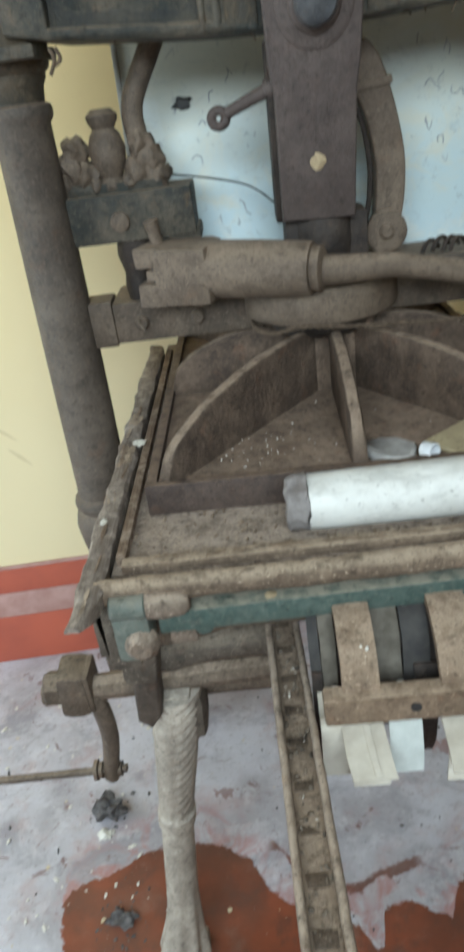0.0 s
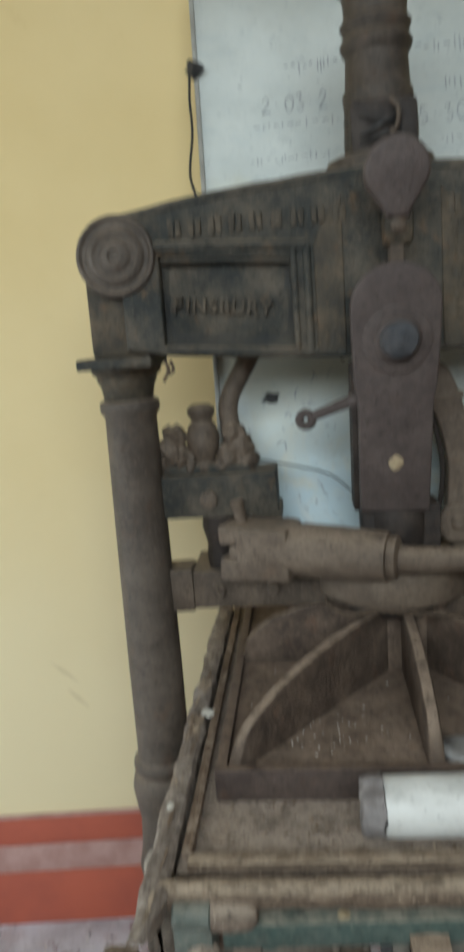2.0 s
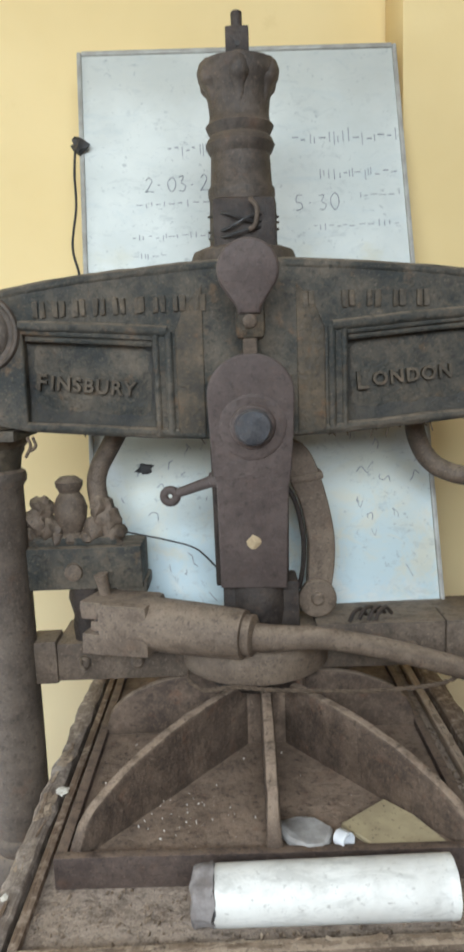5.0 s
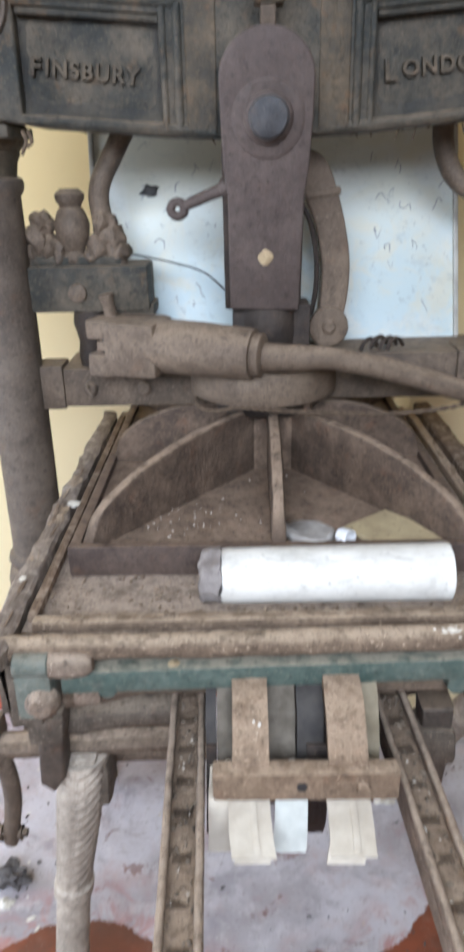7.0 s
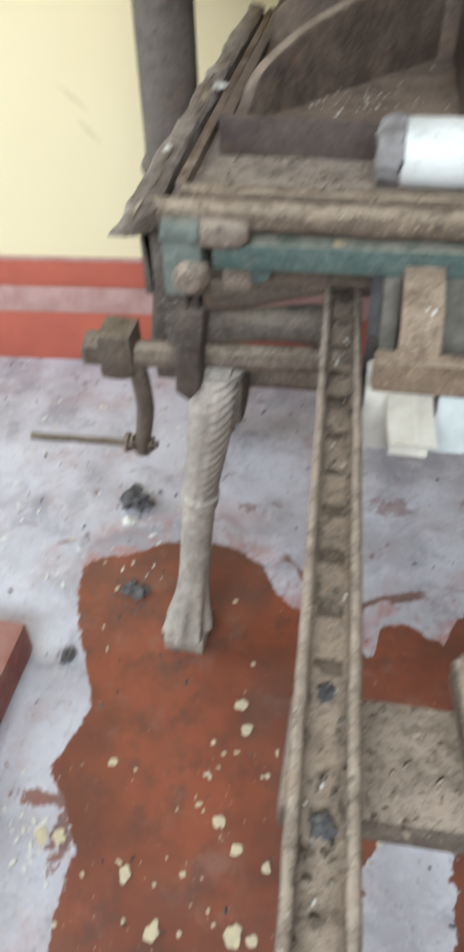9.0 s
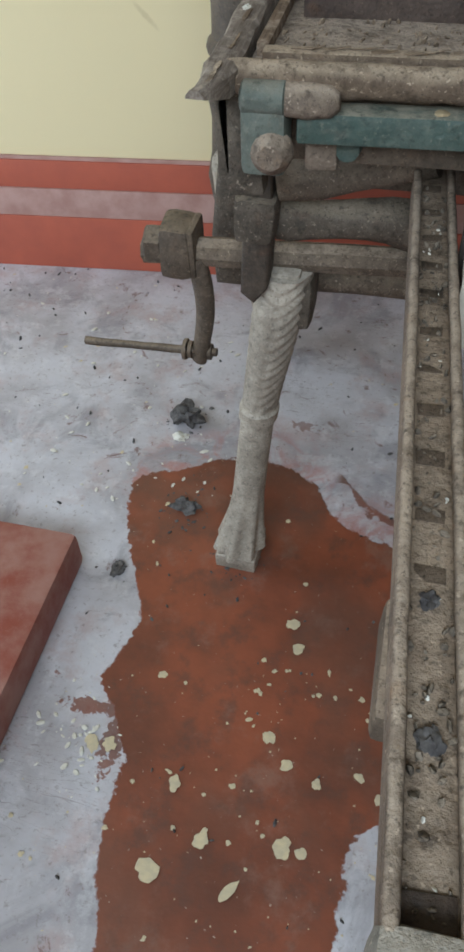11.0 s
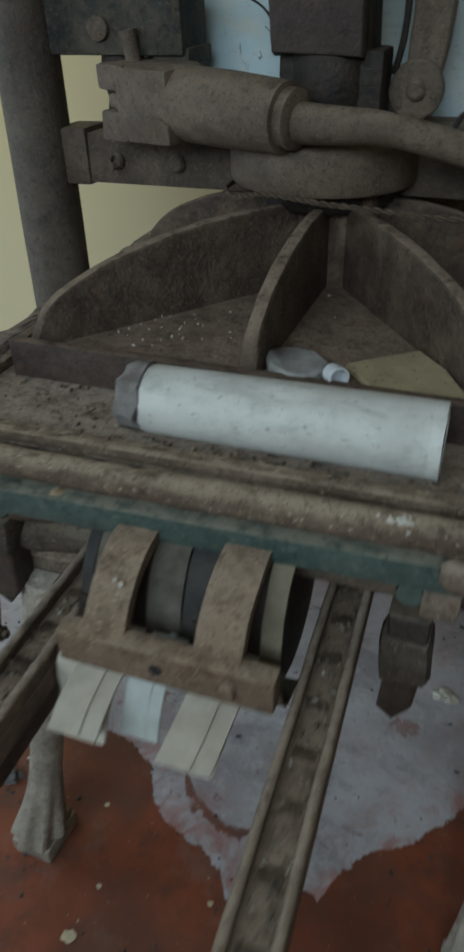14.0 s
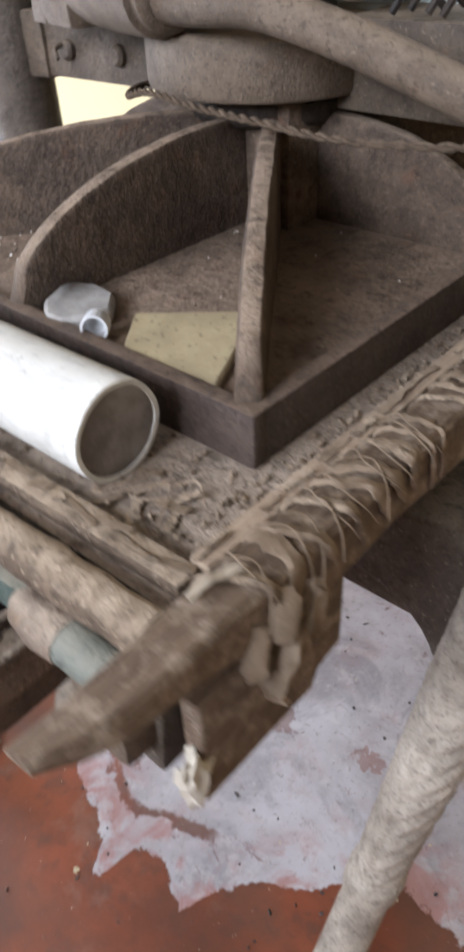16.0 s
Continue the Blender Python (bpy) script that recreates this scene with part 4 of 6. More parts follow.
part("end_block", roughen(box(-0.392, -0.343, 1.340, 1.405, 1.018, 1.095, 0.005), 0.003, 20, 4), M["arm"], left_arm)
part("bent_nail", tube(smooth_line([(-0.30, 1.338, 1.062), (-0.30, 1.325, 1.058), (-0.292, 1.32, 1.048)], 4), 0.003, 6), M["arm"], left_arm)
right_arm = part("cross_arm", roughen(box(0.10, 0.40, 1.345, 1.475, 1.030, 1.108, 0.004), 0.002, 14, 3), M["arm"], press, "flat brown iron cross arm with bolts")
part("stepped_end", box(0.318, 0.41, 1.335, 1.41, 1.036, 1.112, 0.005), M["arm"], right_arm)
part("bolt", lathe([(0.012, 0), (0.012, 0.007), (0.008, 0.010), (0, 0.0101)], (0.262, 1.346, 1.062), (0, -1, 0), 14), M["arm"], right_arm)

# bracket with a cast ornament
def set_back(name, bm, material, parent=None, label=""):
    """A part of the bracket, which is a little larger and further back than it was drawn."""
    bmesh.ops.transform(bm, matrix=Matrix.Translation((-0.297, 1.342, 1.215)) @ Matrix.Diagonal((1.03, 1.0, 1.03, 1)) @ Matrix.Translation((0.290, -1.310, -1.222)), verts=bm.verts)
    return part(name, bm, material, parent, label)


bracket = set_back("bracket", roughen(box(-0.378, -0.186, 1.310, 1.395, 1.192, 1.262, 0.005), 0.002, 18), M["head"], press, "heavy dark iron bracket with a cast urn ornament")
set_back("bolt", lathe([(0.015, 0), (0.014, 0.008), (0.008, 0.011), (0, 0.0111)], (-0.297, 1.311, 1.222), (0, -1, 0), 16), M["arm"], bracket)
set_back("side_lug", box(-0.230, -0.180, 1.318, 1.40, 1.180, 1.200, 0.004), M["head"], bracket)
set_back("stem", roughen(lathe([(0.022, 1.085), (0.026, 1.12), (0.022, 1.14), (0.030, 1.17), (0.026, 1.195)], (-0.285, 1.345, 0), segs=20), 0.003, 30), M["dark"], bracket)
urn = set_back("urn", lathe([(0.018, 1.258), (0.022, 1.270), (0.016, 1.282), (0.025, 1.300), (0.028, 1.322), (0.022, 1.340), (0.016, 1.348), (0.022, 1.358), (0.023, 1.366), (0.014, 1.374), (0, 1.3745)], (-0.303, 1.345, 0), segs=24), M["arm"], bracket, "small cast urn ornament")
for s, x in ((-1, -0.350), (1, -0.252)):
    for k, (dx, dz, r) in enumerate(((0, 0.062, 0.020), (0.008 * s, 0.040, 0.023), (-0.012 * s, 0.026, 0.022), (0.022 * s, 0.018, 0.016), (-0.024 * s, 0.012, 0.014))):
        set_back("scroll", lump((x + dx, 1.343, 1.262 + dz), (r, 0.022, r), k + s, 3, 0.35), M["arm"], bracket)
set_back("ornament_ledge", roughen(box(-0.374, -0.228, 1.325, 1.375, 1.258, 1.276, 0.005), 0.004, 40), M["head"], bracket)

for pts in ([(-0.205, 1.385, 1.475), (-0.232, 1.385, 1.430), (-0.262, 1.385, 1.375), (-0.262, 1.38, 1.33), (-0.246, 1.375, 1.275), (-0.230, 1.37, 1.22)],
            [(0.272, 1.38, 1.475), (0.282, 1.40, 1.420), (0.305, 1.40, 1.375), (0.345, 1.39, 1.352), (0.40, 1.36, 1.348)]):
    part("curved_stay", tube(smooth_line(pts, 6), 0.0165, 14), M["arm"], press, "curved round iron stay under the beam")
for x, dz in ((-0.343, 0.03), (-0.335, 0.02), (0.335, 0.022)):
    part("rag_strand", tube(smooth_line([(x, 1.262, 1.45), (x + 0.005, 1.258, 1.437), (x - 0.004, 1.26, 1.45 - dz)], 4), 0.0028, 6), M["rope"], press)

rng = random.Random(17)
for k in range(14):
    x = rng.uniform(-0.30, 0.30)
    if abs(x) < 0.075:
        continue
    z = 1.440 + 0.075 * abs(x)
    part("hanging_fibre", tube(smooth_line([(x, 1.285, z + 0.004), (x + rng.uniform(-0.003, 0.003), 1.284, z - 0.008), (x + rng.uniform(-0.006, 0.006), 1.284, z - rng.uniform(0.012, 0.026))], 4), 0.0011, 5), M["rope"], press)

# platen with its ribs
platen = part("platen", box(-0.276, 0.276, 1.006, 1.715, 0.886, 0.918, 0.001), M["platen"], press, "dusty rectangular iron platen with a raised rim and eight ribs")
CORNERS = ((-0.281, 1.004), (0.281, 1.0), (0.284, 1.725), (-0.280, 1.725))
for i in range(4):
    a, b = Vector((*CORNERS[i], 0)), Vector((*CORNERS[(i + 1) % 4], 0))
    mid, way = (a + b) / 2, (b - a)
    inward = Vector((-way.y, way.x, 0)).normalized() * 0.008
    turn = Matrix.Rotation(math.atan2(way.y, way.x), 4, "Z")
    h = way.length / 2
    c = mid + inward
    part("rim", box(c.x - h, c.x + h, c.y - 0.0075, c.y + 0.0075, 0.885, 0.930 - 0.0004 * i, 0.003, turn), M["rim"], platen, "dark plum-brown rim")


def platen_rib(x, y, wide=0.019, reach=0.72):
    """One curved rib from the hub out to the rim."""
    a, b = Vector((0.010, 1.362, 0)), Vector((x, y, 0))
    way = b - a
    side = Vector((-way.y, way.x, 0)).normalized() * wide / 2
    bm = bmesh.new()
    rows = []
    for k in range(25):
        t = k / 24
        u = min(1.0, (1 - t) / reach)
        z = 0.927 + 0.098 * math.sqrt(max(0.0, 1 - (1 - u) ** 2))
        p = a + way * t
        fat = 1.0
        rows.append([bm.verts.new(p + side * o * fat + Vector((0, 0, h))) for o, h in ((-1, 0.912), (-1, z - 0.006), (-0.72, z - 0.0016), (0, z), (0.72, z - 0.0016), (1, z - 0.006), (1, 0.893))])
    for one, two in zip(rows, rows[1:]):
        for j in range(6):
            bm.faces.new((one[j], one[j + 1], two[j + 1], two[j]))
    bm.faces.new(rows[0])
    bm.faces.new(rows[-1][::-1])
    return roughen(bm, 0.0012, 45, x)


for x, y in ((-0.258, 1.020), (0.005, 1.010), (0.268, 1.010), (0.272, 1.362), (-0.270, 1.362), (-0.262, 1.710), (0.0, 1.712), (0.262, 1.710)):
    part("platen_rib", platen_rib(x, y), M["rib"], platen, "curved brown rib")
part("hub", roughen(box(-0.056, 0.074, 1.305, 1.425, 0.90, 1.056, 0.014), 0.003, 20), M["platen"], platen, "square cast hub under the ring")

# Dark disc added under the ring in place of its shadow.
part("ring_shade_disc", lathe([(0.07, 1.010), (0.085, 1.015), (0.090, 1.022), (0.090, 1.036)], (0.0, 1.371, 0), segs=40), M["dark"], platen)

# bed, its green front and the wooden frame on it
bed = part("bed", box(-0.322, 0.322, 0.862, 1.76, 0.80, 0.868, 0.004), M["arm"], press, "flat iron bed that carries the platen")
part("packing_sheet", roughen(box(-0.315, 0.325, 0.872, 1.75, 0.867, 0.886, 0.003), 0.001, 20), M["bed"], bed, "dust-covered packing sheet")
green = part("green_bar", box(-0.258, 0.252, 0.827, 0.858, 0.837, 0.866, 0.004, Matrix.Rotation(radians(2.2), 4, "Z")), M["green"], press, "worn green-painted front bar of the bed")
part("paint_chip", roughen(lathe([(0.009, 0), (0.007, 0.0014), (0.0, 0.0015)], (-0.126, 0.835, 0.8655), segs=12), 0.003, 100), M["brass"], green, "chipped yellow spot")
for s, dy in ((-1, -0.004), (1, 0.008)):
    y = 0.825 + dy
    hx, hz = (-0.292, 0.0) if s < 0 else (0.306, -0.012)
    hinge = part("hinge", lathe([(0.012, -0.0215), (0.0152, -0.019), (0.0152, 0.019), (0.012, 0.0215)], (hx - s * 0.004, y, 0.877 + hz), (1, 0, 0), 20), M["hinge"], press, "green-painted hinge barrel with a rusty pin")
    part("hinge_pin", roughen(lathe([(0.0155, 0.0), (0.0165, 0.02), (0.0145, 0.042), (0.008, 0.05)], (hx - s * 0.024, y, 0.876 + hz), (-s, 0, 0), 16), 0.002, 40), M["rail"], hinge, "rusty brown pin")
    # Right cheek and bolt get darker irons for the shade under the side bar.
    part("hinge_cheek", box(hx - 0.018, hx + 0.026, y - 0.012, y + 0.035, 0.806 + hz, 0.872 + hz, 0.008), M["hinge" if s < 0 else "arm"], hinge)
    part("hinge_bolt", lathe([(0.021, 0), (0.020, 0.010), (0.012, 0.018), (0, 0.0182)], (hx - s * 0.013, y - 0.004, 0.830 + hz), (0, -1, 0), 18), M["rail" if s < 0 else "grimy"], hinge)
    part("corner_bracket", box(s * 0.318 - 0.02, s * 0.318 + 0.02, 0.845, 0.875, 0.765, 0.868, 0.004, Matrix.Rotation(radians(6 * s), 4, "Y")), M["grimy"], hinge)
    part("block", roughen(box(s * 0.236 - 0.017, s * 0.236 + 0.017, 0.842, 0.875, 0.800, 0.838, 0.006), 0.003, 30), M["rail"], hinge, "rusty brown block under the bar")
    part("nub", lathe([(0.012, 0), (0.014, 0.01), (0.012, 0.024)], (s * 0.210, 0.868, 0.822), (0, -1, 0), 14), M["green"], hinge)
part("side_plate", roughen(plate([[(0.848, 0.768), (0.953, 0.768), (0.960, 0.784), (0.985, 0.789), (0.985, 0.863), (0.848, 0.863)]], -0.368, -0.352, 0.003, Matrix.Rotation(radians(90), 4, "Z")), 0.001, 30), M["wood_y"], bed)
part("side_plate", box(-0.342, -0.326, 0.845, 1.02, 0.785, 0.868, 0.004), M["grimy"], bed)

tympan = part("tympan_frame", roughen(tube(smooth_line([(-0.325, 0.838, 0.888), (-0.1, 0.842, 0.887), (0.1, 0.847, 0.888), (0.335, 0.853, 0.888)], 16), 0.0155, 14), 0.0025, 50), M["caked"], press, "dust-caked wooden frame bar round the bed")


def plank_bar(x0, x1, y0, y1, z0, z1, tip, seed):
    """A long wooden bar whose front end is rounded off."""
    bm = bmesh.new()
    n = 40
    rows = []
    for k in range(n + 1):
        y = y0 + (y1 - y0) * k / n
        f = min(1.0, 0.18 + (y - y0) / tip)
        low = z1 - (z1 - z0) * f
        x0k, x1k = x0 + (x1 - x0) * 0.12 * (1 - f), x1 - (x1 - x0) * 0.42 * max(0.0, 1 - (y - y0) / 0.06) ** 2
        rows.append([bm.verts.new((x, y, z)) for x, z in ((x0k, low), (x0k, z1 - 0.004), (x0k + 0.004, z1), (x1k - 0.004, z1), (x1k, z1 - 0.004), (x1k, low))])
    for one, two in zip(rows, rows[1:]):
        for j in range(6):
            bm.faces.new((one[j], one[(j + 1) % 6], two[(j + 1) % 6], two[j]))
    bm.faces.new(rows[0])
    bm.faces.new(rows[-1][::-1])
    return roughen(bm, 0.003, 26, seed)


part("side_bar", roughen(plank_bar(-0.346, -0.316, 0.757, 1.70, 0.868, 0.903, 0.10, 2.0), 0.0055, 55, 3), M["greywood"], tympan, "dark dusty wooden side bar with a blunt front end")
part("side_bar", plank_bar(0.337, 0.372, 0.757, 1.70, 0.864, 0.911, 0.22, 7.0), M["wood_y"], tympan, "dark dusty wooden side bar with a blunt front end")
part("batten", roughen(box(-0.30, 0.325, 0.877, 0.897, 0.884, 0.897, 0.003, Matrix.Rotation(radians(0.9), 4, "Z")), 0.0015, 25), M["caked"], tympan, "thin dust-caked wooden batten")
part("side_batten", roughen(box(0.314, 0.330, 0.902, 1.68, 0.884, 0.902, 0.003), 0.0015, 25, 4), M["batten_y"], tympan, "thin pale wooden batten")
part("side_batten", roughen(box(-0.310, -0.297, 0.892, 1.68, 0.884, 0.899, 0.003), 0.002, 35, 5), M["wood_y"], tympan, "thin dark wooden batten")
rng = random.Random(4)


def wrap_band(y, tilt, wide, a0, a1, seed, out=0.0):
    """A torn strip of cloth wound part of the way round the side bar."""
    bm = bmesh.new()
    rows = []
    n = 26
    for k in range(n + 1):
        a = radians(a0 + (a1 - a0) * k / n)
        ca, sa = math.cos(a), math.sin(a)
        q = (abs(ca) ** 4 + abs(sa) ** 4) ** -0.25
        w = wide * (0.8 + 0.7 * noise.noise(Vector((k * 0.35, seed, 0)))) * min(1.0, 0.3 + 4.0 * min(k, n - k) / n)
        lift = 1.03 + 0.4 * out + 0.06 * noise.noise(Vector((k * 0.5, seed, 5)))
        row = []
        for o, h in ((-1, 0.0), (-0.4, 0.07), (0.3, 0.03), (1, 0.0)):
            rr = q * (lift + h + 0.05 * noise.noise(Vector((k * 0.6, o * 2, seed))))
            row.append((0.3545 + 0.0195 * rr * ca, y + tilt * (a - 1.5) + o * w + 0.002 * noise.noise(Vector((k, o, seed))), 0.8875 + 0.0250 * rr * sa))
        rows.append(row)
    top = [[bm.verts.new(p) for p in row] for row in rows]
    low = [[bm.verts.new((p[0] * 0.96 + 0.3545 * 0.04, p[1], p[2] * 0.96 + 0.8875 * 0.04)) for p in row] for row in rows]
    for grid in (top, low):
        for one, two in zip(grid, grid[1:]):
            for j in range(3):
                bm.faces.new((one[j], one[j + 1], two[j + 1], two[j]))
    for k in range(n):
        for j in (0, 3):
            bm.faces.new((top[k][j], top[k + 1][j], low[k + 1][j], low[k][j]))
    return bm


for k in range(13):
    y = 0.900 + k * 0.024 + rng.uniform(-0.006, 0.006)
    part("cloth_wrap", wrap_band(y, rng.uniform(-0.014, 0.006), rng.uniform(0.0035, 0.009), rng.uniform(-70, 0), rng.uniform(150, 215), k * 3.7, rng.uniform(0, 0.1)), M["cloth" if k % 3 else "caked"], tympan, "torn strip of brown cloth wound round the bar")
for k, (x, y, z, q) in enumerate(((0.379, 0.905, 0.884, 0.9), (0.381, 0.93, 0.872, 1.0), (0.383, 0.912, 0.860, 0.8), (0.377, 0.885, 0.868, 0.7))):
    part("cloth_scrap", roughen(tube(smooth_line([(x - 0.006, y + 0.008, z + 0.020), (x, y + 0.002, z + 0.008), (x + 0.003, y - 0.004, z - 0.006), (x - 0.001, y - 0.002, z - 0.018 * q)], 6), [0.007, 0.0075, 0.008, 0.009, 0.009, 0.008, 0.008, 0.007, 0.007, 0.008, 0.007, 0.006, 0.005, 0.005, 0.004, 0.003, 0.003, 0.002, 0.001], 10, None, 0.3), 0.004, 90, k), M["cloth"], tympan, "hanging scrap of torn cloth")
for k in range(12):
    y = 0.895 + 0.017 * k + rng.uniform(-0.006, 0.006)
    a = rng.uniform(-0.007, 0.007)
    part("string", tube(smooth_line([(0.334, y, 0.911), (0.344, y + a * 0.4, 0.9175), (0.357 + a * 0.3, y + a * 1.6, 0.9185), (0.374, y + a * 0.6, 0.906), (0.380 + a * 0.4, y - a, 0.892)], 4), 0.0006, 5), M["cloth"], tympan, "frayed brown string")
for k in range(3):
    y = 1.04 + 0.13 * k
    part("splinter_wrap", lump((-0.331, y, 0.902), (0.010, 0.030, 0.0022), 40 + k, 3, 0.8), M["caked"], tympan)
for x, y, z, q, seed in ((-0.314, 1.205, 0.904, (0.009, 0.010, 0.002), 71), (-0.335, 0.97, 0.904, (0.004, 0.006, 0.002), 73)):
    part("plaster_smear", lump((x, y, z), q, seed, 3, 0.9), M["chip"], tympan, "pale plaster smear on the bar")


def peel(x, y, z, long, wide, turn, seed):
    """A thin strip of torn cloth or paper that curls up from a bar."""
    bm = bmesh.new()
    rows = []
    for k in range(9):
        t = k / 8
        lift = 0.0008 + 0.005 * t * t * (0.4 + noise.noise(Vector((seed, t, 0))))
        w = wide * (0.75 + 0.6 * noise.noise(Vector((seed, k * 0.7, 3))))
        ax, ay = math.cos(turn), math.sin(turn)
        px, py = x + ax * long * (t - 0.5), y + ay * long * (t - 0.5)
        rows.append([(px - ay * w * o, py + ax * w * o, z + lift * (1 - 0.4 * o)) for o in (-0.5, 0.0, 0.5)])
    top = [[bm.verts.new(p) for p in row] for row in rows]
    low = [[bm.verts.new((p[0], p[1], p[2] - 0.0009)) for p in row] for row in rows]
    for grid in (top, low):
        for one, two in zip(grid, grid[1:]):
            for j in range(2):
                bm.faces.new((one[j], one[j + 1], two[j + 1], two[j]))
    for k in range(8):
        for j in (0, 2):
            bm.faces.new((top[k][j], top[k + 1][j], low[k + 1][j], low[k][j]))
    for k in (0, 8):
        for j in range(2):
            bm.faces.new((top[k][j], top[k][j + 1], low[k][j + 1], low[k][j]))
    return bm


for k in range(26):
    x = -0.27 + 0.0228 * k + rng.uniform(-0.008, 0.008)
    part("peeling_strip", peel(x, 0.887 + 0.0157 * (x - 0.01) + rng.uniform(-0.004, 0.004), 0.8975, rng.uniform(0.018, 0.045), rng.uniform(0.005, 0.011), rng.uniform(-0.25, 0.25), k * 2.3), M["cloth" if k % 3 else "caked"], tympan, "curling strip of torn cloth on the batten")
for k in range(16):
    y = 0.92 + 0.036 * k + rng.uniform(-0.01, 0.01)
    part("peeling_strip", peel(0.322 + rng.uniform(-0.003, 0.003), y, 0.9022, rng.uniform(0.015, 0.04), rng.uniform(0.005, 0.010), 1.57 + rng.uniform(-0.3, 0.3), 60 + k * 1.9), M["cloth" if k % 2 else "caked"], tympan, "curling strip of torn cloth on the batten")
for k in range(8):
    y = 0.80 + 0.075 * k + rng.uniform(-0.01, 0.01)
    part("splinter", peel(-0.331 + rng.uniform(-0.008, 0.008), y, 0.9035, rng.uniform(0.02, 0.05), rng.uniform(0.003, 0.007), 1.57 + rng.uniform(-0.15, 0.15), 120 + k * 1.3), M["wood_y" if k % 3 else "caked"], tympan, "lifted splinter of the wooden bar")
for k in range(7):
    part("wood_shaving", peel(0.245 + rng.uniform(-0.03, 0.04), 0.925 + rng.uniform(-0.018, 0.035), 0.8875, rng.uniform(0.014, 0.030), rng.uniform(0.006, 0.012), rng.uniform(-1.2, 1.2), 300 + k * 1.7), M["cloth" if k % 2 else "caked"], tympan, "curled brown shaving on the bed")
for k in range(5):
    part("straw", tube(smooth_line([(0.20 + 0.012 * k, 0.905 + rng.uniform(0, 0.05), 0.889), (0.215 + 0.012 * k, 0.912 + rng.uniform(0, 0.05), 0.892), (0.235 + 0.012 * k, 0.906 + rng.uniform(0, 0.06), 0.889)], 4), 0.0007, 5), M["batten"], tympan, "pale straw on the bed")
part("hanging_rag", roughen(strap(0.372, 0.388, [(0.935, 0.892), (0.922, 0.880), (0.905, 0.866), (0.893, 0.846), (0.896, 0.832)], 0.004, 0.004, 0.004, 8.0), 0.004, 80, 3), M["cloth"], tympan, "hanging torn brown rag")
part("pale_rag", roughen(strap(0.345, 0.3505, [(0.868, 0.9165), (0.880, 0.918), (0.893, 0.917), (0.905, 0.915)], 0.0016, 0.008, 0.001, 5.0), 0.002, 80, 4), M["canvas_rag"], tympan, "pale strip of cloth tied round the bar")
part("frayed_end", lump((0.364, 0.842, 0.800), (0.007, 0.010, 0.020), 61, 3, 0.9), M["web"], tympan, "frayed pale end of a strap")


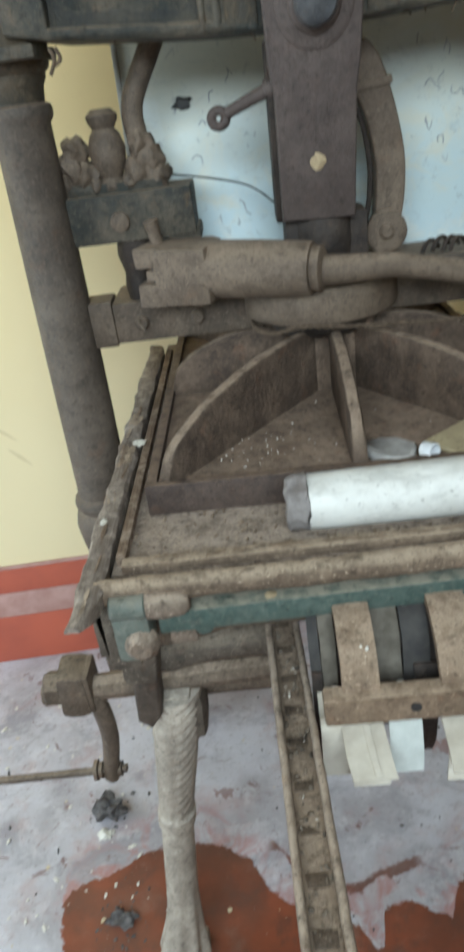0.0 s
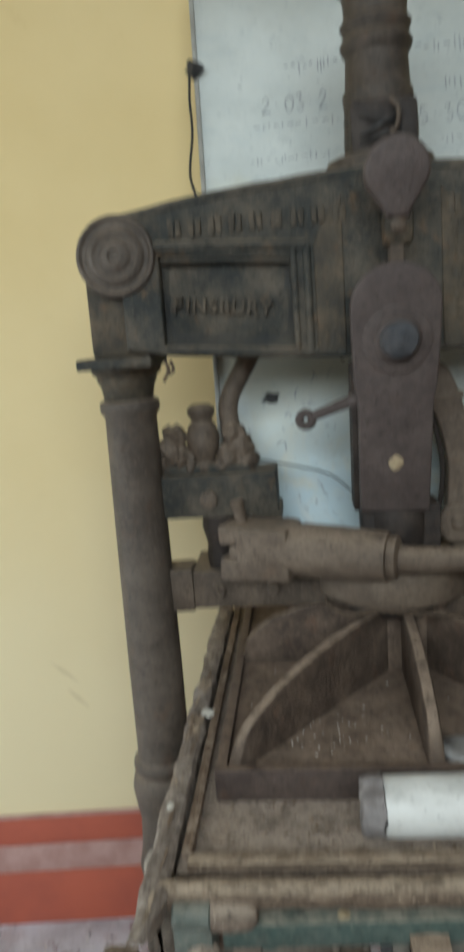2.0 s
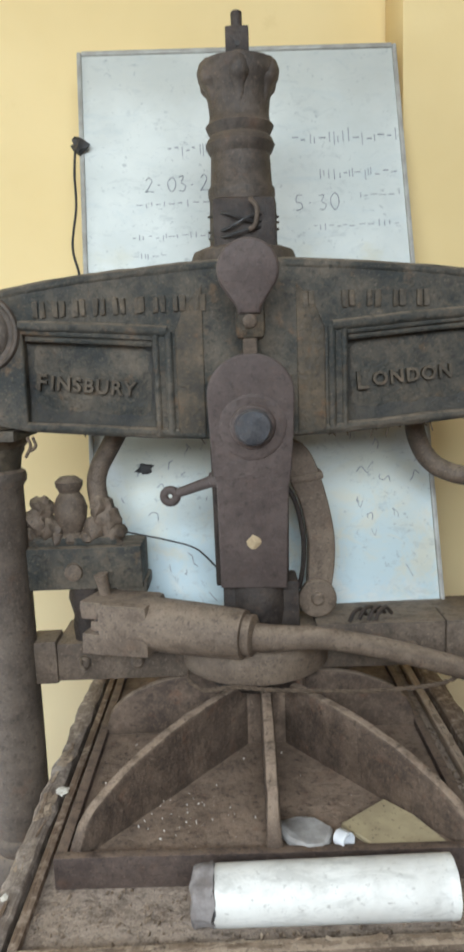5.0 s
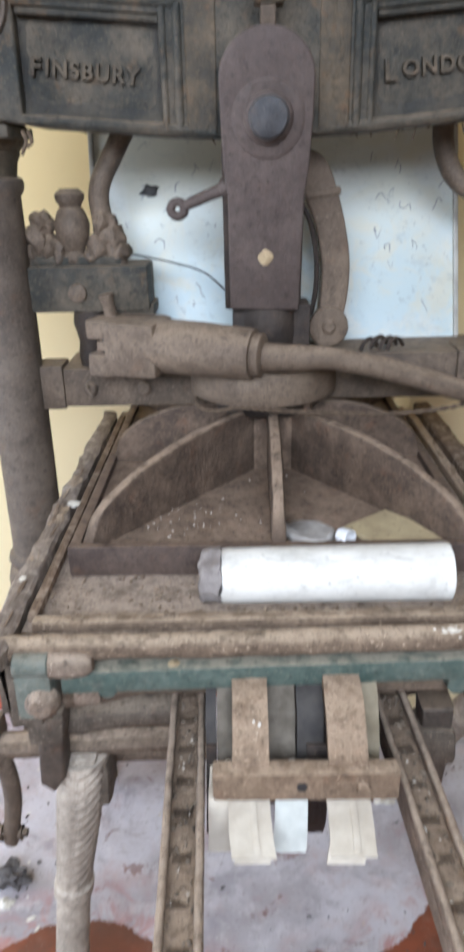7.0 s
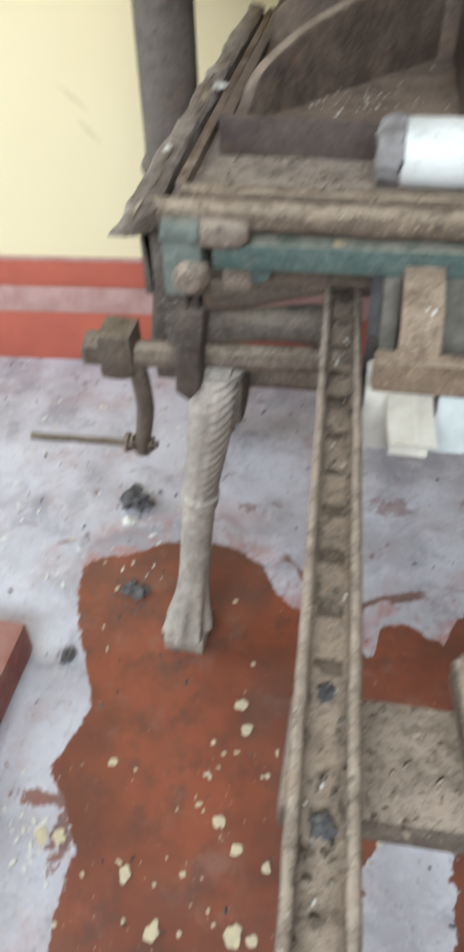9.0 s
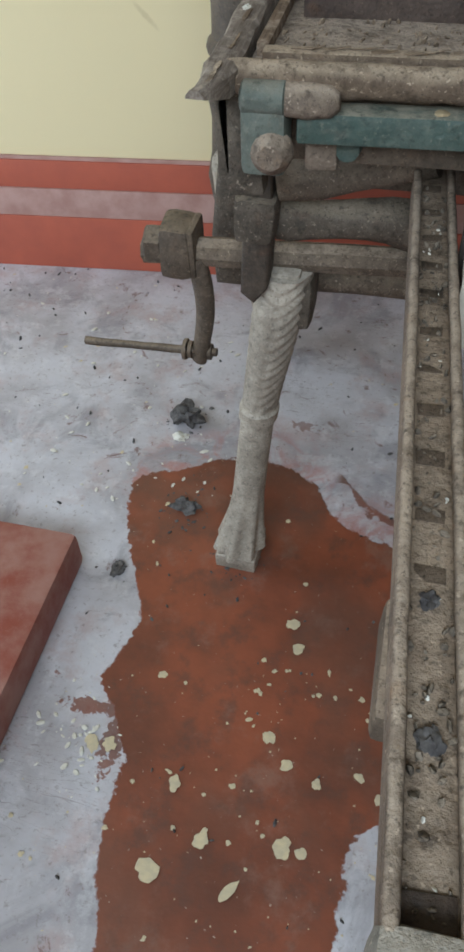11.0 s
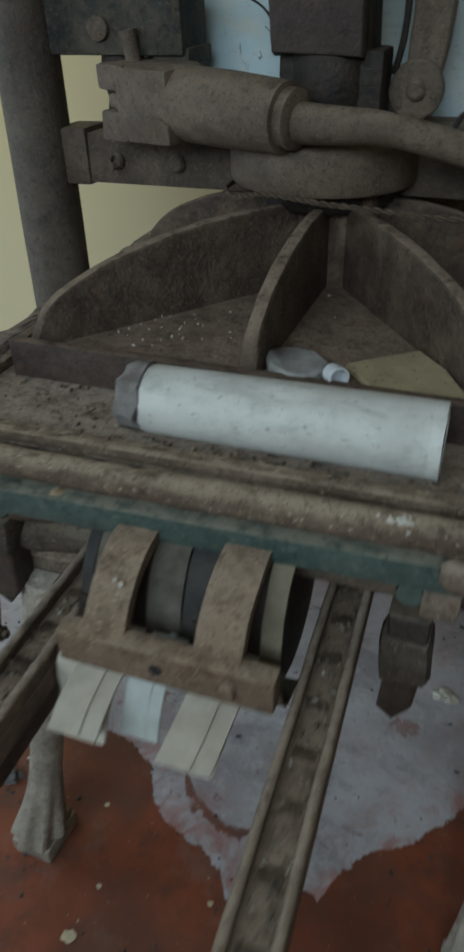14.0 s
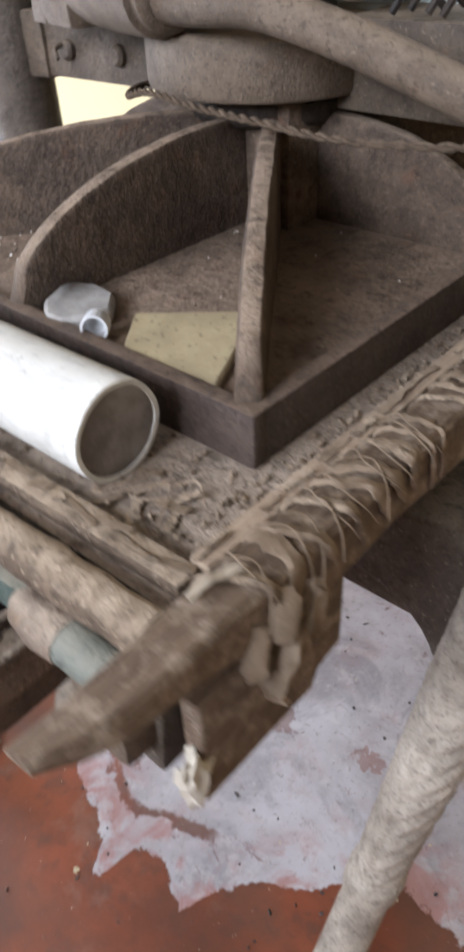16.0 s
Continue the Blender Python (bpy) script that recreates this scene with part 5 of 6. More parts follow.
# ---- rails, drum and stay ----
def rail(x_back, x_front, seed, z_back, z_front):
    """A channel rail from the bed out to its front end, with dark slots in its floor."""
    a, b = Vector((x_back, 0.98, 0)), Vector((x_front, 0.195, 0))
    way = (b - a).normalized()
    side = Vector((-way.y, way.x, 0))
    length = (b - a).length

    def sloped(bm):
        for v in bm.verts:
            t = ((v.co - a).dot(way)) / length
            v.co.z += z_back + (z_front - z_back) * t - 0.794
        return bm

    def strip(o0, o1, z0, z1, s0=0.0, s1=length, bevel=0.002):
        c = a + way * (s0 + s1) / 2 + side * (o0 + o1) / 2
        turn = Matrix.Rotation(math.atan2(way.y, way.x), 4, "Z")
        h, w = (s1 - s0) / 2, abs(o1 - o0) / 2
        return box(c.x - h, c.x + h, c.y - w, c.y + w, z0, z1, bevel, turn)

    base = part("rail", sloped(strip(-0.021, 0.021, 0.748, 0.772)), M["rail"], press, "long dusty iron channel rail")
    for o in (-1, 1):
        bead = tube([a + way * (length * k / 40) + side * (o * 0.0178) + Vector((0, 0, 0.7895)) for k in range(41)], 0.0046, 10)
        part("rail_edge", sloped(roughen(bead, 0.0008, 40, seed + o)), M["rail"], base, "rounded worn rail edge")
        part("rail_side", sloped(strip(o * 0.0178 - 0.003, o * 0.0178 + 0.003, 0.7715, 0.789)), M["rail"], base)
    part("channel_floor", sloped(roughen(strip(-0.0150, 0.0150, 0.7715, 0.780), 0.0006, 60, seed)), M["channel"], base, "brown oily floor of the rail")
    rng = random.Random(int(seed))
    for k in range(11):
        at = 0.046 + 0.053 * k + rng.uniform(-0.003, 0.003)
        # Each slot is a flat patch whose dark colour gives both oil and shaded depth.
        part("slot", sloped(roughen(strip(-0.0105, 0.0095, 0.7795, 0.7806, at, at + rng.uniform(0.011, 0.015), 0.0004), 0.0022, 70, seed + k)), M["slot"], base, "flat dark patch for an oily slot in the rail's floor")
    dirt = bmesh.new()
    for k in range(150):
        at = rng.uniform(0.05, length)
        p = a + way * at + side * rng.uniform(-0.0135, 0.0135)
        q = rng.uniform(0.0008, 0.003) * (1.3 if rng.random() < 0.12 else 1)
        bmesh.ops.create_icosphere(dirt, subdivisions=1, radius=1, matrix=Matrix.Translation((p.x, p.y, 0.780 + q * 0.3)) @ Euler((k, k * 2, k * 3)).to_matrix().to_4x4() @ Matrix.Diagonal((q * 1.7, q, q * 0.6, 1)))
    tagged(part("dirt", sloped(dirt), M["grimy"], base), kind="stuff")
    pale = bmesh.new()
    for k in range(16):
        p = a + way * rng.uniform(0.12, length) + side * rng.uniform(-0.0135, 0.0135)
        q = rng.uniform(0.0006, 0.0018)
        bmesh.ops.create_icosphere(pale, subdivisions=1, radius=1, matrix=Matrix.Translation((p.x, p.y, 0.780 + q * 0.4)) @ Euler((k, k * 2, k * 3)).to_matrix().to_4x4() @ Matrix.Diagonal((q * 2.2, q, q * 0.6, 1)))
    tagged(part("plaster_dust", sloped(pale), M["chip"], base), kind="stuff")
    part("end_stop", sloped(roughen(strip(-0.0275, 0.0275, 0.735, 0.797, length - 0.006, length + 0.036, 0.015), 0.002, 40, seed)), M["rail_end"], base, "rounded dusty grey rail end")
    part("grease", sloped(roughen(strip(-0.0135, 0.0135, 0.7795, 0.7812, length - 0.022, length - 0.004, 0.0006), 0.003, 60, seed)), M["dark"], base, "dark grease at the rail's end")
    for at in (0.60, 0.69):
        p = a + way * at
        part("oil_lump", sloped(lump((p.x, p.y, 0.781), (0.006, 0.007, 0.004), seed + at * 9, 3, 0.9)), M["debris"], base, "black oily lump")
    part("web", sloped(strip(-0.006, 0.006, 0.70, 0.75)), M["arm"], base)
    return base


rail(-0.121, -0.094, 1.0, 0.757, 0.789)
rail(0.145, 0.171, 9.0, 0.752, 0.778)

drum = part("drum", lathe([(0.03, -0.088), (0.088, -0.088), (0.088, -0.078), (0.084, -0.076), (0.084, 0.076), (0.088, 0.078), (0.088, 0.088), (0.03, 0.088)], (0.012, 0.885, 0.755), (1, 0, 0), 48), M["dark"], press, "dark belt drum under the bed")


girth = part("girth_bar", roughen(box(-0.081, 0.122, 0.730, 0.754, 0.760, 0.797, 0.004), 0.0015, 25), M["girth"], press, "dusty iron cross bar that holds the belts")
for x0, x1 in ((-0.059, -0.019), (0.046, 0.089)):
    part("girth_arm", strap(x0, x1, [(0.86, 0.846), (0.81, 0.842), (0.775, 0.826), (0.752, 0.80), (0.744, 0.780)], 0.012, 0, 0.001, x0), M["girth"], girth, "curved dusty iron arm")
# Hole is not cut: a black disc gives its shade.
part("girth_hole", lathe([(0.006, 0), (0.006, 0.001)], (0.016, 0.7292, 0.781), (0, -1, 0), 14), M["black"], girth)
part("girth_stud", lathe([(0.008, 0), (0.007, 0.008), (0, 0.009)], (0.082, 0.7305, 0.779), (0, -1, 0), 12), M["girth"], girth)
ROUND = [(0.90, 0.850), (0.855, 0.846), (0.818, 0.825), (0.797, 0.79), (0.790, 0.75), (0.795, 0.71), (0.815, 0.672), (0.86, 0.655)]
# Grey of these belts also holds the shade above the bar.
for k, (x0, x1, mat, label) in enumerate(((-0.090, -0.078, "black", "dark leather belt round the drum"), (-0.077, -0.060, "belt", "grey canvas belt round the drum"), (-0.021, 0.013, "belt", "grey canvas belt round the drum"),
                                          (0.015, 0.046, "black", "dark leather belt round the drum"), (0.091, 0.110, "canvas", "olive canvas belt round the drum"))):
    part("belt", strap(x0, x1, ROUND, 0.004, 0, 0.001, k * 2.0), M[mat], drum, label)


def belt_end(x0, x1, y, z, lean, mat, seed, label):
    """A stiff canvas end that sticks out from under the bar, with a folded ridge along its middle."""
    line = [(0.785, 0.764), (0.760, 0.758), (0.735, 0.757), (0.735 + 0.6 * (y - 0.735), 0.757 + 0.45 * (z - 0.757)), (y, z)]
    made = part("belt_end", strap(x0, x1, line, 0.003, lean, 0.0012, seed), M[mat], drum, label)
    mid = x0 * 0.42 + x1 * 0.58
    part("ridge", strap(mid - 0.0035, mid + 0.0035, [(py, pz + 0.0025) for py, pz in line], 0.003, lean, 0.0006, seed), M[mat], made)


for x0, x1, y, z, lean, mat, label in ((-0.086, -0.050, 0.728, 0.690, -0.002, "web", "cream canvas belt end with a folded ridge"), (-0.066, -0.020, 0.670, 0.745, 0.006, "web", "cream canvas belt end with a folded ridge"),
                                       (-0.060, -0.022, 0.688, 0.716, 0.002, "web", "cream canvas belt end with a folded ridge"), (-0.012, 0.024, 0.712, 0.706, -0.004, "white_canvas", "white canvas belt end"),
                                       (0.044, 0.092, 0.668, 0.748, -0.004, "web", "cream canvas belt end with a folded ridge"), (0.052, 0.092, 0.690, 0.712, -0.012, "web", "cream canvas belt end with a folded ridge")):
    belt_end(x0, x1, y, z, lean, mat, x0 * 40, label)
for x0, x1 in ((0.026, 0.052), (-0.090, -0.078)):
    part("belt_end", strap(x0, x1, [(0.79, 0.785), (0.780, 0.75), (0.778, 0.71), (0.784, 0.675), (0.795, 0.645)], 0.005, -0.004, 0.001, x0), M["dark"], drum, "dark leather belt end")
part("girth_pad", roughen(box(-0.020, 0.120, 0.764, 0.776, 0.748, 0.764, 0.003), 0.001, 30), M["belt"], girth, "grey worn pad under the bar")
rng = random.Random(77)
smear = bmesh.new()
for k in range(34):
    d, w = abs(rng.gauss(0, 0.007)), rng.uniform(0, 6.28)
    z = 0.812 + 1.4 * d * math.sin(w)
    q = rng.uniform(0.0008, 0.0026)
    bmesh.ops.create_icosphere(smear, subdivisions=1, radius=1, matrix=Matrix.Translation((-0.037 + d * math.cos(w), 0.7595 + 0.35 * (z - 0.812), z)) @ Matrix.Diagonal((q, 0.0012, q * 1.6, 1)))
part("plaster_smear", smear, M["chip"], girth, "pale plaster smear on the arm")

stay = part("front_stay", roughen(box(-0.125, 0.185, 0.312, 0.398, 0.702, 0.738, 0.006), 0.002, 20), M["beam"], press, "thickly dusted cross beam that carries the rails")


def stay_plate():
    bm = bmesh.new()
    top = [(-0.014, 0.426), (0.067, 0.427), (0.070, 0.272), (0.001, 0.271)]
    lower = [bm.verts.new((x, y, 0.738)) for x, y in top]
    upper = [bm.verts.new((x, y, 0.757)) for x, y in top]
    bm.faces.new(upper)
    bm.faces.new(lower[::-1])
    for i in range(4):
        bm.faces.new((lower[i], lower[(i + 1) % 4], upper[(i + 1) % 4], upper[i]))
    bmesh.ops.bevel(bm, geom=list(bm.edges), offset=0.003, segments=2, affect="EDGES")
    return bm


sp = part("stay_plate", stay_plate(), M["beam"], stay, "recessed iron plate with two round bosses")
for line in ([(-0.009, 0.423, 0.759), (0.063, 0.424, 0.759), (0.0655, 0.276, 0.759), (0.007, 0.275, 0.759), (-0.009, 0.423, 0.759)],):
    bm = bmesh.new()
    for p, q in zip(line, line[1:]):
        p, q = Vector(p), Vector(q)
        tube([p.lerp(q, k / 6) for k in range(7)], 0.0065, 8, bm, 1.0)
    part("raised_edge", roughen(bm, 0.001, 50), M["beam"], sp)
for x, y, r in ((0.030, 0.401, 0.0165), (0.037, 0.306, 0.017)):
    part("boss", roughen(lathe([(r * 1.1, 0.0), (r, 0.0028), (r * 0.85, 0.0048), (r * 0.6, 0.0052), (r * 0.3, 0.0066), (0.001, 0.0068)], (x, y, 0.757), segs=24), 0.0042, 75, x * 30), M["beam"], sp)
part("bolt", lathe([(0.0085, 0), (0.0085, 0.009), (0.005, 0.013), (0, 0.0132)], (0.043, 0.342, 0.757), segs=10), M["stay"], sp, "pale dusty bolt head")
part("stay_neck", roughen(box(0.000, 0.074, 0.205, 0.262, 0.700, 0.750, 0.006), 0.002, 25), M["stay"], stay)
for o in (-0.012, 0.022):
    part("flute", tube([(0.034 + o, 0.262, 0.753), (0.036 + o, 0.21, 0.752), (0.036 + o, 0.198, 0.715)], 0.007, 10), M["stay"], stay)
for s in (-1, 1):
    part("stay_leg", roughen(tube(smooth_line([(0.037 + s * 0.018, 0.250, 0.725), (0.037 + s * 0.030, 0.240, 0.64), (0.037 + s * 0.042, 0.238, 0.45), (0.037 + s * 0.050, 0.238, 0.18), (0.037 + s * 0.055, 0.235, 0.0)], 6), [0.022 - 0.0003 * k for k in range(25)], 16, None, 0.7), 0.002, 30), M["stay"], stay, "dusty splayed leg of the front stay")


flakes = bmesh.new()
rng = random.Random(31)
for k in range(420):
    x, y = rng.uniform(-0.12, 0.18), rng.uniform(0.30, 0.396)
    z = 0.738
    if k % 2:
        x, y, z = rng.uniform(0.0, 0.06), rng.uniform(0.272, 0.408), 0.757
    q = rng.uniform(0.0008, 0.0026)
    bmesh.ops.create_icosphere(flakes, subdivisions=1, radius=1, matrix=Matrix.Translation((x, y, z + q * 0.4)) @ Euler((k, k * 2, k * 3)).to_matrix().to_4x4() @ Matrix.Diagonal((q * 1.8, q, q * 0.7, 1)))
lone("rust_flakes", flakes, M["caked"], "loose rust and dust flakes on the front stay", "rust flakes", "", "stuff")


# ---- legs and the frame under the bed ----
def leg(s, foot, ring, top):
    """A cast leg with leaf carving above and a fluted splayed foot."""
    f, r, t = Vector(foot), Vector(ring), Vector(top)
    line = smooth_line([f + Vector((0, 0, 0.045)), f.lerp(r, 0.42) + Vector((0, 0, 0.0)), r, r.lerp(t, 0.5), t], 34)
    bm = bmesh.new()
    segs = 48
    rows = []
    n = len(line) - 1
    for i, p in enumerate(line):
        u = i / n
        rad = 0.0275 if u < 0.5 else 0.0275 + 0.0085 * min(1.0, (u - 0.5) / 0.35)
        rad = max(rad, 0.042 - 0.05 * u) if u < 0.35 else rad
        if 0.49 < u < 0.525:
            rad += 0.0045
        ring_v = []
        for k in range(segs):
            w = 2 * math.pi * k / segs
            q = rad
            if u < 0.36:
                q *= 1 + 0.17 * math.cos(7 * w) * (1 - u / 0.36)
            if u > 0.535:
                fold = abs((w / math.pi * 2) % 2 - 1)
                q *= 1 + 0.042 * math.sin(170 * u - 12 * fold) - 0.06 * max(0.0, 1 - fold * 6)
            ring_v.append(bm.verts.new(p + Vector((math.cos(w) * q, math.sin(w) * q * 1.05, 0))))
        rows.append(ring_v)
    for one, two in zip(rows, rows[1:]):
        for k in range(segs):
            bm.faces.new((one[k], one[(k + 1) % segs], two[(k + 1) % segs], two[k]))
    bm.faces.new(rows[0][::-1])
    bm.faces.new(rows[-1])
    made = part("leg", bm, M["leg"], press, "grey dusty cast leg with leaf carving and a square foot")
    turn = Matrix.Rotation(radians(-4 if s < 0 else 6), 4, "Z")
    part("foot", roughen(box(f.x - 0.038, f.x + 0.038, f.y - 0.032, f.y + 0.055, 0.0, 0.034, 0.005, turn), 0.0015, 30), M["leg"], made, "square dusty foot block")
    part("foot_step", box(f.x - 0.034, f.x + 0.034, f.y - 0.028, f.y + 0.050, 0.032, 0.050, 0.004, turn), M["leg"], made)
    if s < 0:
        part("head_block", roughen(box(-0.324, -0.270, 0.982, 1.07, 0.508, 0.580, 0.008), 0.003, 25), M["leg"], made, "dusty square head of the leg")
        part("scroll", roughen(box(-0.292, -0.252, 0.985, 1.06, 0.485, 0.570, 0.014), 0.004, 22, 3), M["grimy"], made)
    return made


leg(-1, (-0.353, 0.915, 0.0), (-0.329, 0.985, 0.315), (-0.293, 1.005, 0.575))
leg(1, (0.372, 0.915, 0.0), (0.384, 1.065, 0.315), (0.427, 1.162, 0.76))

under = part("under_frame", box(-0.37, 0.37, 1.19, 1.32, 0.60, 0.735, 0.01), M["grimy"], press, "dusty iron frame under the bed")
for s in (-1, 1):
    line = [(s * 0.36, 0.76), (s * 0.405, 0.70), (s * 0.43, 0.62), (s * 0.445, 0.50), (s * 0.44, 0.42), (s * 0.39, 0.42)] + [(s * (0.235 + 0.137 * math.cos(radians(a)) ** 0.77), 0.49 + 0.158 * math.sin(radians(a)) ** 0.77) for a in range(0, 90, 9)] + [(s * 0.205, 0.648), (s * 0.205, 0.74)]
    part("arched_cheek", plate([line], 1.17, 1.34, 0.012), M["grimy"], under, "arched iron cheek between column and leg")
    part("cheek_foot", tube(smooth_line([(s * 0.42, 1.25, 0.60), (s * 0.425, 1.33, 0.40), (s * 0.41, 1.47, 0.2), (s * 0.40, 1.55, 0.0)], 6), 0.036, 14), M["leg"], under, "grey rear leg")

for s, x, up in ((-1, -0.326, 0.0), (1, 0.210, 0.03)):
    lug = part("shaft_hanger", plate([[(x - 0.021, 0.735), (x + 0.022, 0.735), (x + 0.021, 0.65), (x + 0.016, 0.572 + up), (x - 0.003, 0.546 + up), (x - 0.022, 0.562 + up), (x - 0.017, 0.65)]], 0.955 if s < 0 else 0.905, 1.0 if s < 0 else 0.95, 0.006), M["tower"], press, "dark iron hanger of the crank shaft")
    part("hanger_cap", roughen(box(x - 0.027, x + 0.028, 0.944 if s < 0 else 0.895, 1.0 if s < 0 else 0.955, 0.643, 0.704, 0.014), 0.005, 25, x), M["grimy"], lug, "lumpy dusty cap")
part("cross_bar", roughen(tube([(-0.31, 1.0, 0.655), (-0.285, 1.0, 0.654), (-0.26, 1.0, 0.655), (-0.22, 1.005, 0.656), (-0.19, 1.01, 0.656), (-0.16, 1.02, 0.652), (-0.12, 1.03, 0.638)], [0.030, 0.028, 0.024, 0.023, 0.025, 0.029, 0.036], 14), 0.004, 25), M["grimy"], press, "dusty iron bar beside the rail")
part("cross_bar", roughen(tube([(-0.30, 0.98, 0.715), (-0.25, 0.98, 0.722), (-0.21, 0.98, 0.735), (-0.12, 0.97, 0.770)], [0.024, 0.026, 0.026, 0.030], 14, None, 0.8), 0.003, 25, 2), M["beam"], press, "dusty iron bar beside the rail")
part("cross_bar", roughen(tube([(-0.262, 1.08, 0.520), (-0.20, 1.08, 0.521), (-0.10, 1.08, 0.522)], [0.024, 0.023, 0.024], 12), 0.003, 25, 8), M["beam"], press, "rusty iron bar below the shaft")
part("cross_bar", roughen(tube([(0.16, 1.0, 0.70), (0.21, 1.0, 0.71), (0.26, 1.0, 0.72), (0.33, 1.0, 0.74)], [0.02, 0.019, 0.018, 0.022], 14), 0.003, 25, 5), M["grimy"], press, "dusty iron bar beside the rail")

# crank
shaft = part("crank_shaft", roughen(tube([(-0.500 + 0.038 * k, 1.018, 0.578 + 0.0017 * k) for k in range(11)], 0.0205, 8), 0.0015, 30), M["beam"], press, "eight-sided dusty iron crank shaft with a bent handle")
crank = part("crank_hub", roughen(box(-0.472, -0.424, 0.985, 1.052, 0.549, 0.628, 0.015), 0.003, 30), M["arm"], shaft)
part("hub_collar", roughen(box(-0.430, -0.418, 0.990, 1.048, 0.552, 0.626, 0.006), 0.002, 30, 2), M["arm"], shaft)
part("nut", lathe([(0.027, 0), (0.027, 0.022), (0.021, 0.026)], (-0.470, 1.016, 0.590), (-1, 0, 0), 6), M["arm"], shaft, "six-sided nut")
part("lever", tube(smooth_line([(-0.426, 1.012, 0.576), (-0.416, 1.01, 0.536), (-0.414, 1.01, 0.486), (-0.421, 1.01, 0.437), (-0.430, 1.01, 0.391)], 6), [0.0150 - 0.00015 * k for k in range(25)], 12, None, 1.3), M["arm"], shaft)
part("handle_rod", roughen(tube([(-0.40 - 0.02 * k, 1.01, 0.408 - 0.0006 * k) for k in range(12)], 0.0066, 10), 0.0012, 60), M["arm"], shaft)
for x, q in ((-0.448, 0.017), (-0.440, 0.014), (-0.408, 0.013)):
    part("handle_nut", lathe([(q, 0), (q, 0.006)], (x, 1.01, 0.408), (-1, 0, 0), 10), M["arm"], shaft)

# ---- loose things on and round the press ----
PIPE_A, PIPE_B = Vector((-0.072, 0.940, 0.9212)), Vector((0.215, 0.941, 0.9228))


def pipe_body():
    way = (PIPE_B - PIPE_A)
    L = way.length
    prof = [(0.0294, 0.0), (0.0344, 0.0), (0.0348, 0.01), (0.0364, L - 0.012), (0.0360, L - 0.0105), (0.0365, L - 0.009), (0.0362, L), (0.0325, L), (0.0320, L - 0.002)]
    bm = bmesh.new()
    segs = 48
    m = Matrix.Translation(PIPE_A) @ Vector((0, 0, 1)).rotation_difference(way.normalized()).to_matrix().to_4x4()
    rings = [[bm.verts.new(m @ Vector((r * math.cos(2 * math.pi * k / segs), r * math.sin(2 * math.pi * k / segs), h))) for k in range(segs)] for r, h in prof]
    for one, two in zip(rings, rings[1:]):
        for k in range(segs):
            bm.faces.new((one[k], one[(k + 1) % segs], two[(k + 1) % segs], two[k]))
    bm.faces.new(rings[0][::-1])
    return roughen(bm, 0.0006, 60)


pipe = thing("plastic_pipe", (0.07, 0.95, 0.886), "short white plastic pipe lying in front of the platen", "pipe")
part("pipe_body", pipe_body(), M["pipe"], pipe)
# Inside wall is coloured grey to put shade into the pipe's mouth.
part("lining", lathe([(0.0320, 0.0), (0.0300, 0.27), (0.001, 0.271)], PIPE_B - Vector((0.001, 0, 0)), (PIPE_A - PIPE_B).normalized(), 40), M["pipe_end"], pipe, "inside of the pipe with shade in its colour")
part("soiled_end", roughen(lathe([(0.026, -0.026), (0.0325, -0.024), (0.0345, -0.018), (0.0352, -0.012), (0.0350, -0.006), (0.0355, 0.0), (0.0328, 0.0015)], PIPE_A, (PIPE_B - PIPE_A).normalized(), 56), 0.006, 55), M["pipe_end"], pipe, "grey crumbling torn end of the pipe")
part("torn_edge", roughen(tube([PIPE_A + Vector((-0.001, 0.0352 * math.cos(a), 0.0352 * math.sin(a))) for a in [math.pi * (0.15 + 0.05 * k) for k in range(20)]], 0.0011, 6), 0.004, 90), M["debris"], pipe, "dark torn edge")


def shard(points, z, thick, seed):
    bm = bmesh.new()
    low = [bm.verts.new((x, y, z)) for x, y in points]
    top = [bm.verts.new((x, y, z + thick)) for x, y in points]
    bm.faces.new(low[::-1])
    bm.faces.new(top)
    for i in range(len(points)):
        bm.faces.new((low[i], low[(i + 1) % len(points)], top[(i + 1) % len(points)], top[i]))
    bmesh.ops.bevel(bm, geom=list(bm.edges), offset=thick * 0.25, segments=1, affect="EDGES")
    return roughen(bm, 0.0012, 60, seed)


lone("stone_flake", shard([(0.024, 1.028), (0.010, 1.058), (0.016, 1.071), (0.040, 1.069), (0.064, 1.075), (0.086, 1.050), (0.082, 1.036), (0.070, 1.012), (0.048, 1.010)], 0.9185, 0.014, 3), M["stone"], "flat grey stone flake lying on the platen", "stone")
lone("tile_piece", shard([(0.097, 1.066), (0.168, 1.121), (0.202, 1.080), (0.232, 1.018), (0.139, 1.012)], 0.9185, 0.008, 5), M["tile"], "broken piece of yellowed tile lying on the platen", "tile")


